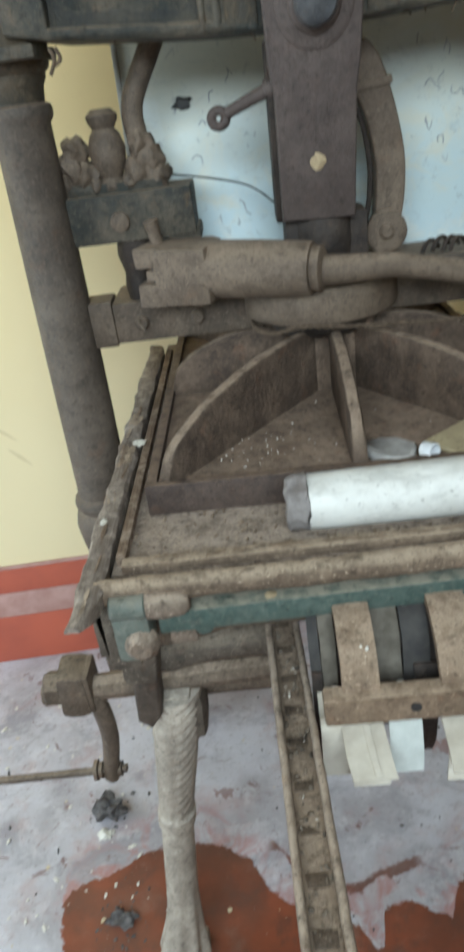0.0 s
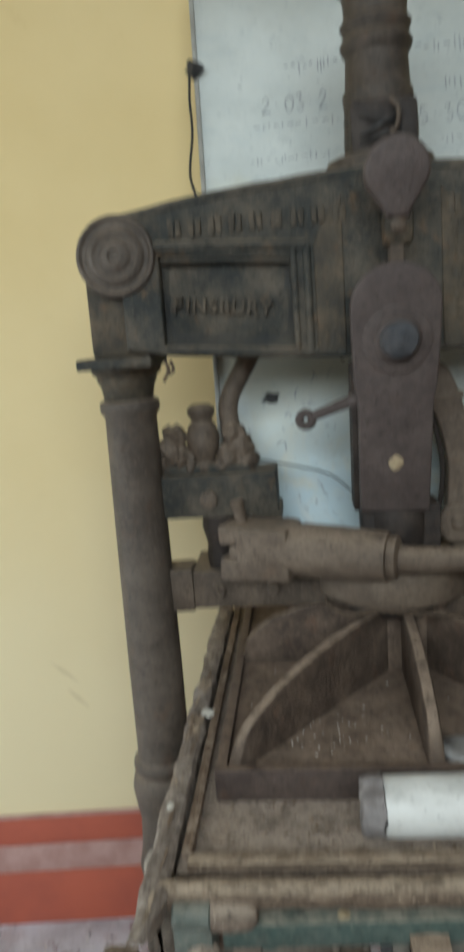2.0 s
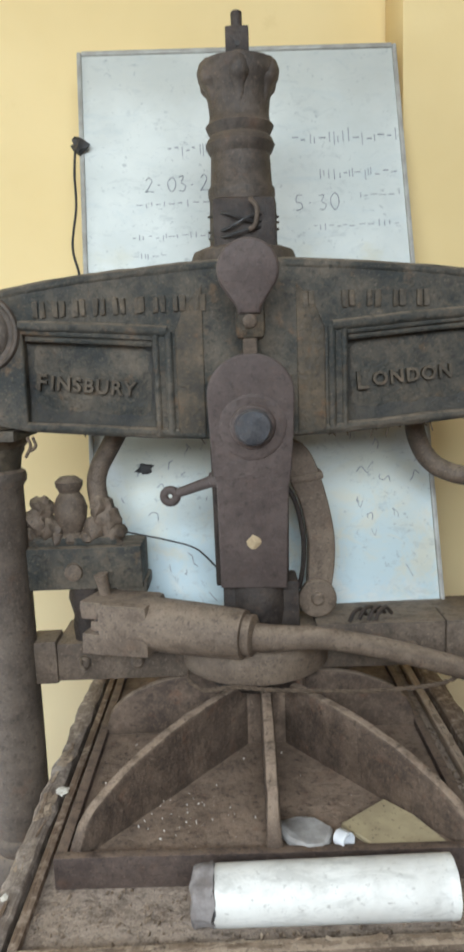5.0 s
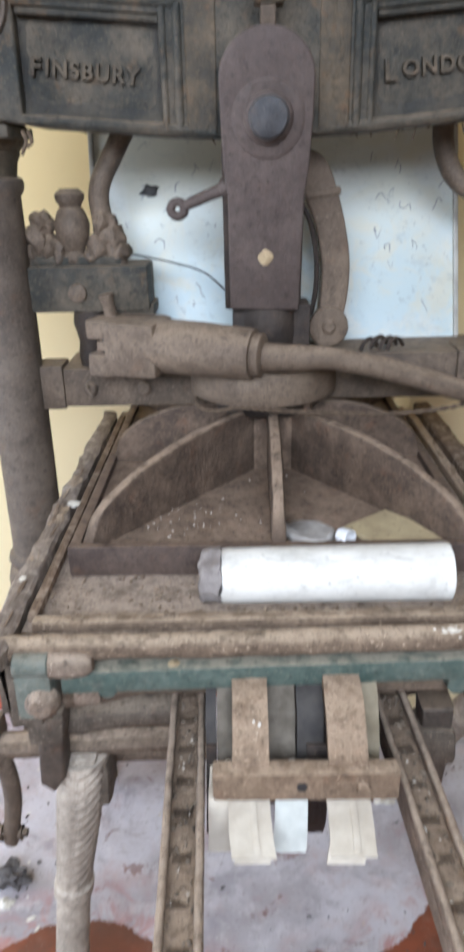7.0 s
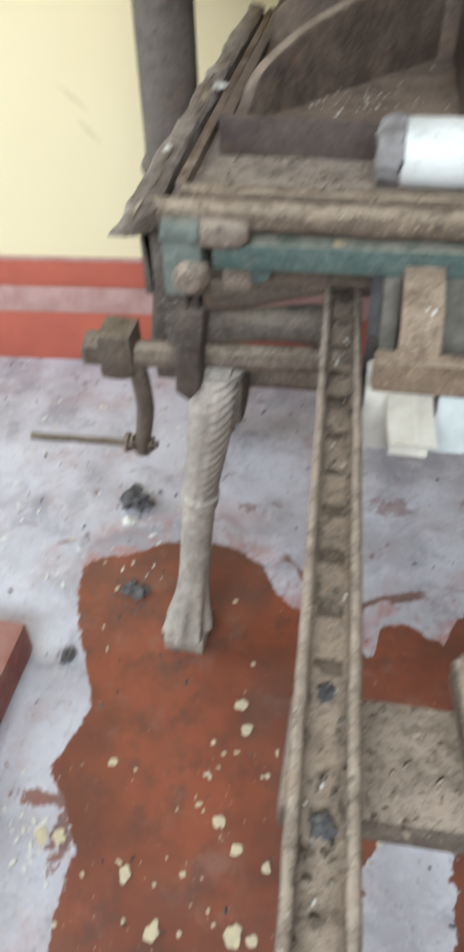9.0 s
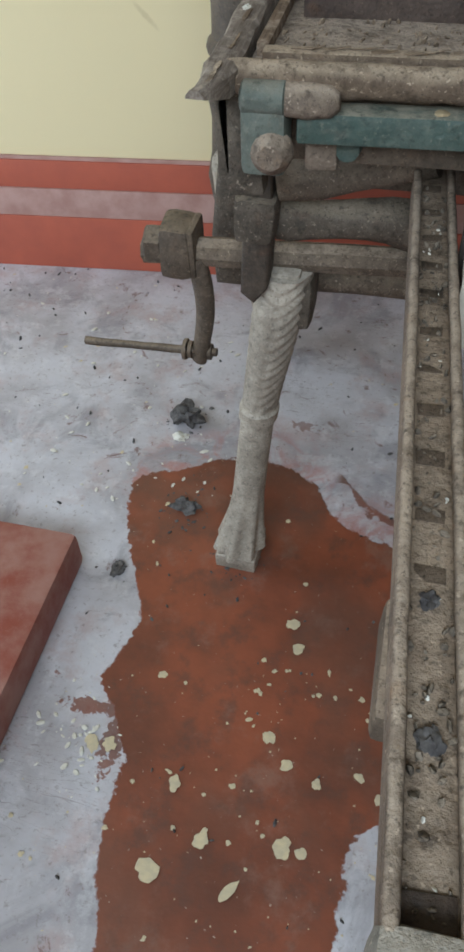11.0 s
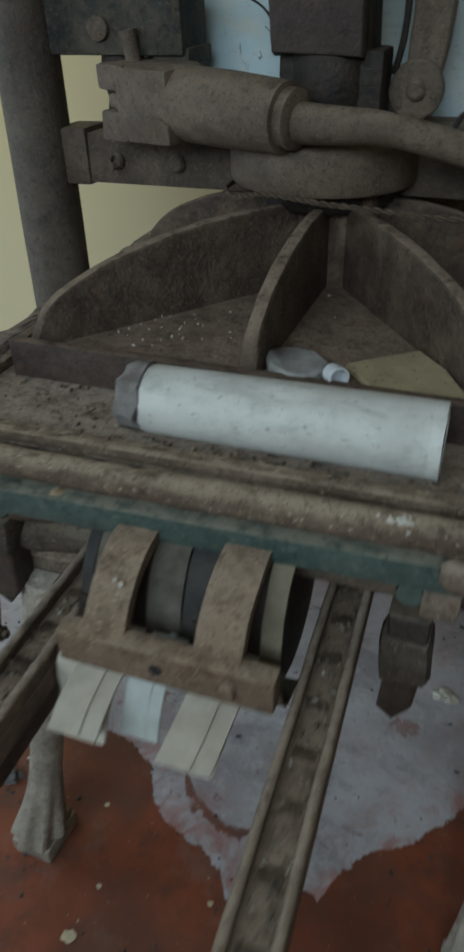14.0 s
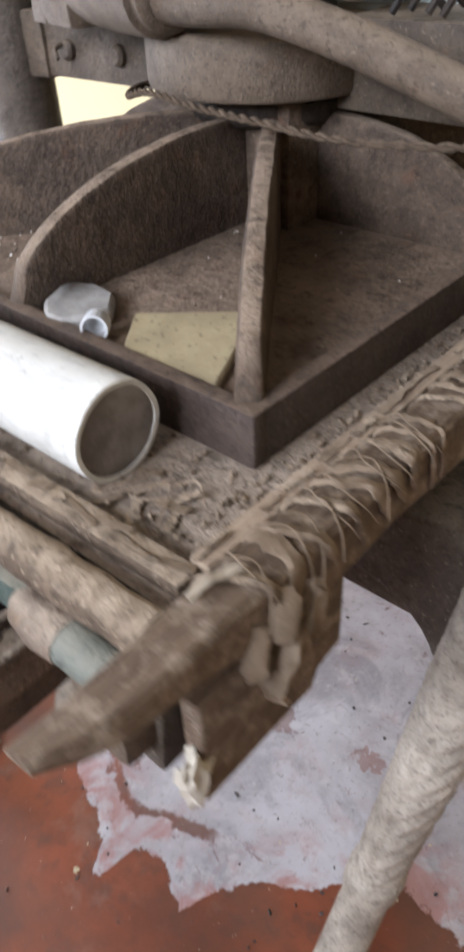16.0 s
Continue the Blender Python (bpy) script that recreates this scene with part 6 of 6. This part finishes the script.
def cap_body():
    prof = [(0.0005, 0.0), (0.0102, 0.0), (0.0108, 0.003), (0.0108, 0.019), (0.0093, 0.019), (0.0090, 0.004), (0.0005, 0.0035)]
    bm = bmesh.new()
    segs = 40
    m = Matrix.Translation((0.090, 1.032, 0.9296)) @ Vector((0, 0, 1)).rotation_difference(Vector((0.62, -0.75, 0.1)).normalized()).to_matrix().to_4x4()
    rings = [[bm.verts.new(m @ Vector(((r + (0.0006 if k % 2 and 1 < i < 4 else 0)) * math.cos(2 * math.pi * k / segs), (r + (0.0006 if k % 2 and 1 < i < 4 else 0)) * math.sin(2 * math.pi * k / segs), h))) for k in range(segs)] for i, (r, h) in enumerate(prof)]
    for one, two in zip(rings, rings[1:]):
        for k in range(segs):
            bm.faces.new((one[k], one[(k + 1) % segs], two[(k + 1) % segs], two[k]))
    return bm


lone("bottle_cap", cap_body(), M["cap"], "small white plastic bottle cap lying on its side", "bottle cap")

# rope over the platen
rope = bmesh.new()
core = smooth_line([(-0.118, 1.35, 1.040), (-0.116, 1.292, 1.040), (-0.088, 1.248, 1.041), (-0.044, 1.236, 1.050), (0.02, 1.234, 1.044), (0.093, 1.234, 1.040), (0.176, 1.236, 1.036), (0.286, 1.24, 1.044), (0.36, 1.30, 1.050)], 30)
for ph in (0, math.pi):
    tube([p + Vector((0, 0.0019 * math.cos(i * 0.6 + ph), 0.0019 * math.sin(i * 0.6 + ph))) for i, p in enumerate(core)], 0.0021, 6, rope)
lone("rope", rope, M["rope"], "thin twisted brown rope slung round the ring plate", "rope")

for k, (x, y, z) in enumerate(((0.155, 1.36, 1.12), (0.172, 1.362, 1.123), (0.188, 1.364, 1.121), (0.200, 1.366, 1.119))):
    lone("wire_scrap", tube(smooth_line([(x, y - 0.02, z - 0.008), (x + 0.008, y - 0.014, z + 0.006), (x + 0.022, y, z + 0.008), (x + 0.034, y + 0.012, z - 0.006)], 5), 0.0035, 7), M["dark"], "scrap of dark wire lying on the arm", "wire", "wire scraps")
lone("thin_wire", tube(smooth_line([(-0.222, 1.398, 1.268), (-0.15, 1.385, 1.254), (-0.10, 1.38, 1.238), (-0.062, 1.34, 1.212)], 8), 0.0016, 6), M["wire"], "thin black wire between bracket and link", "wire")

# plaster crumbs on the platen
crumbs = bmesh.new()
rng = random.Random(11)
for k in range(90):
    x, y = (rng.gauss(-0.11, 0.045), rng.gauss(1.10, 0.035)) if k < 42 else (rng.uniform(-0.25, 0.26), rng.uniform(1.03, 1.5))
    if not (-0.26 < x < 0.26 and y > 1.025):
        continue
    s = rng.uniform(0.0004, 0.0013)
    m = Matrix.Translation((x, y, 0.9185 + s * 0.5)) @ Euler((rng.uniform(0, 3), rng.uniform(0, 3), rng.uniform(0, 3))).to_matrix().to_4x4() @ Matrix.Diagonal((s * rng.uniform(1, 2.4), s, s * 0.8, 1))
    bmesh.ops.create_icosphere(crumbs, subdivisions=1, radius=1, matrix=m)
lone("crumbs", crumbs, M["chip"], "tiny pale plaster crumbs scattered on the platen", "crumbs", "", "stuff")
dustbits = bmesh.new()
for k in range(560):
    if k < 220:
        x, y, z = rng.uniform(-0.30, 0.31), rng.uniform(0.90, 0.998), 0.8865
    elif k < 440:
        x, y, z = rng.uniform(0.286, 0.314), rng.uniform(0.90, 1.4), 0.8865
    else:
        x, y, z = rng.uniform(-0.25, 0.26), rng.uniform(1.03, 1.5), 0.9185
    s = rng.uniform(0.0008, 0.003) if z < 0.89 else rng.uniform(0.0005, 0.0014)
    m = Matrix.Translation((x, y, z + s * 0.3)) @ Euler((rng.uniform(0, 3), rng.uniform(0, 3), rng.uniform(0, 3))).to_matrix().to_4x4() @ Matrix.Diagonal((s * 1.6, s, s * 0.7, 1))
    bmesh.ops.create_icosphere(dustbits, subdivisions=1, radius=1, matrix=m)
lone("grit", dustbits, M["caked"], "loose brown grit on the bed", "grit", "", "stuff")
speck = lump((-0.104, 1.213, 1.013), (0.0022, 0.0022, 0.006), 3, 2, 0.3)
lone("plaster_speck", speck, M["chip"], "pale plaster speck stuck on a rib", "plaster chip")
splashed = bmesh.new()
for k in range(26):
    d, w = abs(rng.gauss(0, 0.006)), rng.uniform(0, 6.28)
    q = rng.uniform(0.0007, 0.0026)
    bmesh.ops.create_icosphere(splashed, subdivisions=1, radius=1, matrix=Matrix.Translation((0.197 + 1.5 * d * math.cos(w), 0.842 + d * math.sin(w), 0.9025 - 0.35 * max(0.0, -d * math.sin(w)))) @ Matrix.Diagonal((q * 1.8, q, 0.0012, 1)))
lone("white_splash", splashed, M["chip"], "white splash on the frame bar", "splash", "", "stuff")

# ---- the board behind the press ----
BOARD_TL, BOARD_TR = Vector((-0.314, 1.733, 2.172)), Vector((0.325, 1.760, 2.178))
bx = (BOARD_TR - BOARD_TL).normalized()
by = Vector((-0.012, 0.28, 1.0))
by = (by - bx * by.dot(bx)).normalized()
bn = bx.cross(by)
BW, BH = (BOARD_TR - BOARD_TL).length, 1.118
BOARD_BL = BOARD_TL - by * BH
BOARD = Matrix((bx, by, bn)).transposed().to_4x4()
BOARD.translation = BOARD_BL
board = thing("whiteboard", tuple(BOARD_BL), "used whiteboard with faded marker writing leaning at the wall", "whiteboard")


def on_board(bm):
    bmesh.ops.transform(bm, matrix=BOARD, verts=bm.verts)
    return bm


panel = part("panel", on_board(box(0.006, BW - 0.006, 0.006, BH - 0.006, -0.010, 0.0, 0.001)), M["board"], board, "white enamel panel with smears")
for x0, x1, y0, y1 in ((-0.002, 0.007, 0, BH), (BW - 0.007, BW + 0.002, 0, BH), (0.007, BW - 0.007, BH - 0.007, BH + 0.002), (0.007, BW - 0.007, -0.002, 0.007)):
    part("frame_strip", on_board(box(x0, x1, y0, y1, -0.014, 0.006, 0.003)), M["frame"], board, "grey aluminium edge strip")


DIGITS = {"2": [(0.1, 0.8), (0.35, 1.0), (0.6, 0.78), (0.3, 0.3), (0.05, 0.02), (0.35, 0.06), (0.75, 0.0)],
          "0": [(0.45, 1.0), (0.12, 0.7), (0.15, 0.2), (0.45, 0.0), (0.72, 0.35), (0.68, 0.8), (0.45, 1.0)],
          "3": [(0.1, 0.92), (0.5, 0.95), (0.3, 0.55), (0.62, 0.35), (0.45, 0.02), (0.1, 0.05)],
          "5": [(0.6, 1.0), (0.2, 0.95), (0.15, 0.55), (0.5, 0.5), (0.55, 0.15), (0.1, 0.0)],
          ".": [(0.2, 0.42), (0.34, 0.45)]}


def hand_digits(text, u, v, high):
    """Thin marker digits on the panel, one stroke each."""
    bm = bmesh.new()
    for k, c in enumerate(text):
        if c in DIGITS:
            tube([p + Vector((0, 0, 0.0004)) for p in smooth_line([(u + (k * 0.72 + x * 0.8) * high, v + y * high * (1 + 0.1 * (k % 2)), 0) for x, y in DIGITS[c]], 5)], 0.0011, 5, bm)
    return bm


for text, u, v, high in (("2.03.2", 0.122, 0.820, 0.030), ("5.30", 0.414, 0.771, 0.032)):
    part("date_writing", on_board(hand_digits(text, u, v, high)), M["faint_ink"], panel, "thin faded marker digits")
rng = random.Random(21)
for u0, u1, v, tall in ((0.170, 0.268, 0.908, 0.036), (0.418, 0.630, 0.922, 0.036), (0.468, 0.620, 0.845, 0.030), (0.105, 0.262, 0.795, 0.022), (0.545, 0.628, 0.800, 0.020),
                        (0.094, 0.245, 0.728, 0.018), (0.450, 0.618, 0.738, 0.018), (0.094, 0.152, 0.690, 0.014)):
    u = u0
    while u < u1:
        w, up = rng.uniform(0.006, 0.014), rng.random() < 0.48
        c = v + rng.uniform(-0.15, 0.15) * tall
        h = tall * (rng.uniform(0.35, 0.8) if up else 0.085)
        w = 0.0019 if up else w
        part("marker_bar", on_board(box(u, u + w, c - h * 0.5, c + h * 0.5, 0.0002, 0.0007, 0)), M["faint_ink"], panel)
        u += w + rng.uniform(0.003, 0.010)
for k in range(34):
    u, v = (rng.uniform(0.03, 0.25), rng.uniform(0.02, 0.40)) if k < 20 else (rng.uniform(0.47, 0.61), rng.uniform(0.02, 0.34))
    pts = [(u, v, 0.0004)]
    for j in range(rng.randint(2, 4)):
        pts.append((pts[-1][0] + rng.uniform(-0.005, 0.010), pts[-1][1] + rng.uniform(-0.013, 0.013), 0.0004))
    part("scribble", on_board(tube(smooth_line(pts, 4), rng.uniform(0.0005, 0.0011), 5)), M["faint_ink"], panel)
part("smudge", on_board(lump((0.101, 0.276, 0.002), (0.013, 0.011, 0.004), 5, 2, 0.8)), M["wire"], panel, "black smudge")
lone("cable_clip", lump((-0.309, 1.665, 1.980), (0.016, 0.010, 0.015), 8, 2, 0.7), M["wire"], "dark knot of cable at the board's edge", "cable")
lone("hanging_cable", tube(smooth_line([(-0.318, 1.668, 1.982), (-0.321, 1.657, 1.924), (-0.319, 1.642, 1.860), (-0.327, 1.623, 1.783), (-0.314, 1.604, 1.727), (-0.315, 1.588, 1.67)], 8), 0.0027, 6), M["wire"], "thin dark cable hanging beside the board", "cable")

# ---- on the floor ----
plank = lone("red_board", box(-1.30, -0.650, -0.35, 0.855, 0.0, 0.085, 0.012, Matrix.Rotation(radians(-1.0), 4, "Z")), M["redplank"], "low red-painted platform board lying on the floor", "platform")
for name, p, size, seed, mat, label in (("rubbish_clump", (-0.540, 1.245, 0.022), (0.030, 0.026, 0.024), 2, "debris", "dark crumpled clump of rubbish on the floor"),
                                        ("rubbish_clump", (-0.482, 1.006, 0.010), (0.022, 0.014, 0.012), 5, "debris", "dark crumpled clump of rubbish on the floor"),
                                        ("plaster_chip", (0.280, 1.460, 0.006), (0.020, 0.015, 0.008), 7, "chip", "pale plaster chip on the floor"),
                                        ("plaster_chip", (-0.545, 1.195, 0.005), (0.014, 0.012, 0.007), 9, "chip", "pale plaster chip on the floor"),
                                        ("rubbish_clump", (-0.57, 0.84, 0.006), (0.012, 0.016, 0.007), 12, "debris", "dark crumpled clump of rubbish on the floor")):
    lone(name, lump(p, size, seed, 3, 0.9), M[mat], label, "rubbish" if mat == "debris" else "plaster chip")


def splash(bm, x, y, r, seed):
    """A dried drop with an uneven rim, some drawn out into a streak."""
    k0 = bm.verts.new((x, y, 0.0028))
    ring_v = []
    turn, long = seed * 2.4, 1 + 0.8 * max(0.0, noise.noise(Vector((seed * 0.7, 4, 1)))) * 2
    for k in range(16):
        a = 2 * math.pi * k / 16
        ca, sa = math.cos(a), math.sin(a)
        q = r * (1 + 0.5 * noise.noise(Vector((ca * 1.4, sa * 1.4, seed))) + 0.35 * noise.noise(Vector((ca * 4, sa * 4, seed + 7))))
        u, v = q * ca * long, q * sa / long ** 0.5
        ring_v.append(bm.verts.new((x + u * math.cos(turn) - v * math.sin(turn), y + u * math.sin(turn) + v * math.cos(turn), 0.0022)))
    for k in range(16):
        bm.faces.new((k0, ring_v[k], ring_v[(k + 1) % 16]))


for k, (x, y, r) in enumerate(((-0.185, 0.425, 0.014), (-0.369, 0.357, 0.017), (-0.303, 0.412, 0.012), (-0.158, 0.424, 0.008), (-0.151, 0.525, 0.008), (-0.362, 0.481, 0.010), (-0.235, 0.581, 0.011),
                               (-0.429, 0.651, 0.007), (-0.479, 0.520, 0.011), (-0.508, 0.517, 0.013), (-0.200, 0.544, 0.009), (-0.229, 0.788, 0.011), (-0.214, 0.745, 0.010), (-0.089, 0.547, 0.007), (-0.250, 0.355, 0.009),
                               (-0.055, 0.520, 0.009), (0.265, 0.52, 0.010))):
    bm = bmesh.new()
    splash(bm, x, y, r, k * 3.3)
    lone("paint_drip", bm, M["drip"], "dried cream paint drip on the floor", "paint drip", "paint drips on the floor")
fine = bmesh.new()
for k in range(300):
    x, y = (rng.gauss(-0.26, 0.12), rng.uniform(0.1, 0.72)) if k < 110 else (rng.uniform(-1.3, 0.7), rng.uniform(0.2, 1.8))
    splash(fine, x, y, 0.0008 + 0.0042 * rng.random() ** 3, k)
lone("fine_spatter", fine, M["drip"], "fine cream paint spatter on the floor", "spatter", "", "stuff")
litter = bmesh.new()
for k in range(240):
    x, y = rng.uniform(-1.3, 0.7), rng.uniform(0.25, 1.8)
    s = rng.uniform(0.0012, 0.004)
    m = Matrix.Translation((x, y, s * 0.6)) @ Euler((rng.uniform(0, 3), rng.uniform(0, 3), rng.uniform(0, 3))).to_matrix().to_4x4() @ Matrix.Diagonal((s * rng.uniform(1, 2.5), s, s * 0.6, 1))
    bmesh.ops.create_icosphere(litter, subdivisions=1, radius=1, matrix=m)
lone("floor_grit", litter, M["debris"], "dark grit scattered over the floor", "grit", "", "stuff")
plaster = bmesh.new()
for k in range(170):
    x, y = (rng.uniform(-1.1, -0.40), rng.uniform(1.0, 1.75)) if k < 120 else (rng.gauss(-0.53, 0.035), rng.gauss(0.53, 0.05))
    q = 0.0010 + 0.0045 * rng.random() ** 3
    m = Matrix.Translation((x, y, q * 0.5)) @ Euler((0, 0, rng.uniform(0, 3))).to_matrix().to_4x4() @ Matrix.Diagonal((q * rng.uniform(1.2, 2.4), q, q * 0.5, 1))
    bmesh.ops.create_icosphere(plaster, subdivisions=1, radius=1, matrix=m)
lone("plaster_crumbs", plaster, M["chip"], "pale plaster crumbs scattered on the worn floor", "crumbs", "", "stuff")
sweepings = bmesh.new()
for k in range(150):
    fx, fy = ((-0.353, 0.92), (-0.353, 0.92), (0.372, 0.92), (-0.482, 1.006), (-0.54, 1.245))[k % 5]
    a, d = rng.uniform(0, 6.28), 0.030 + abs(rng.gauss(0, 0.020))
    q = 0.0010 + 0.0028 * rng.random() ** 2
    m = Matrix.Translation((fx + d * math.cos(a), fy + d * math.sin(a), q * 0.5)) @ Euler((0, 0, a * 3)).to_matrix().to_4x4() @ Matrix.Diagonal((q * 1.8, q, q * 0.6, 1))
    bmesh.ops.create_icosphere(sweepings, subdivisions=1, radius=1, matrix=m)
lone("sweepings", sweepings, M["debris"], "dark dirt gathered round the feet of the press", "dirt", "", "stuff")
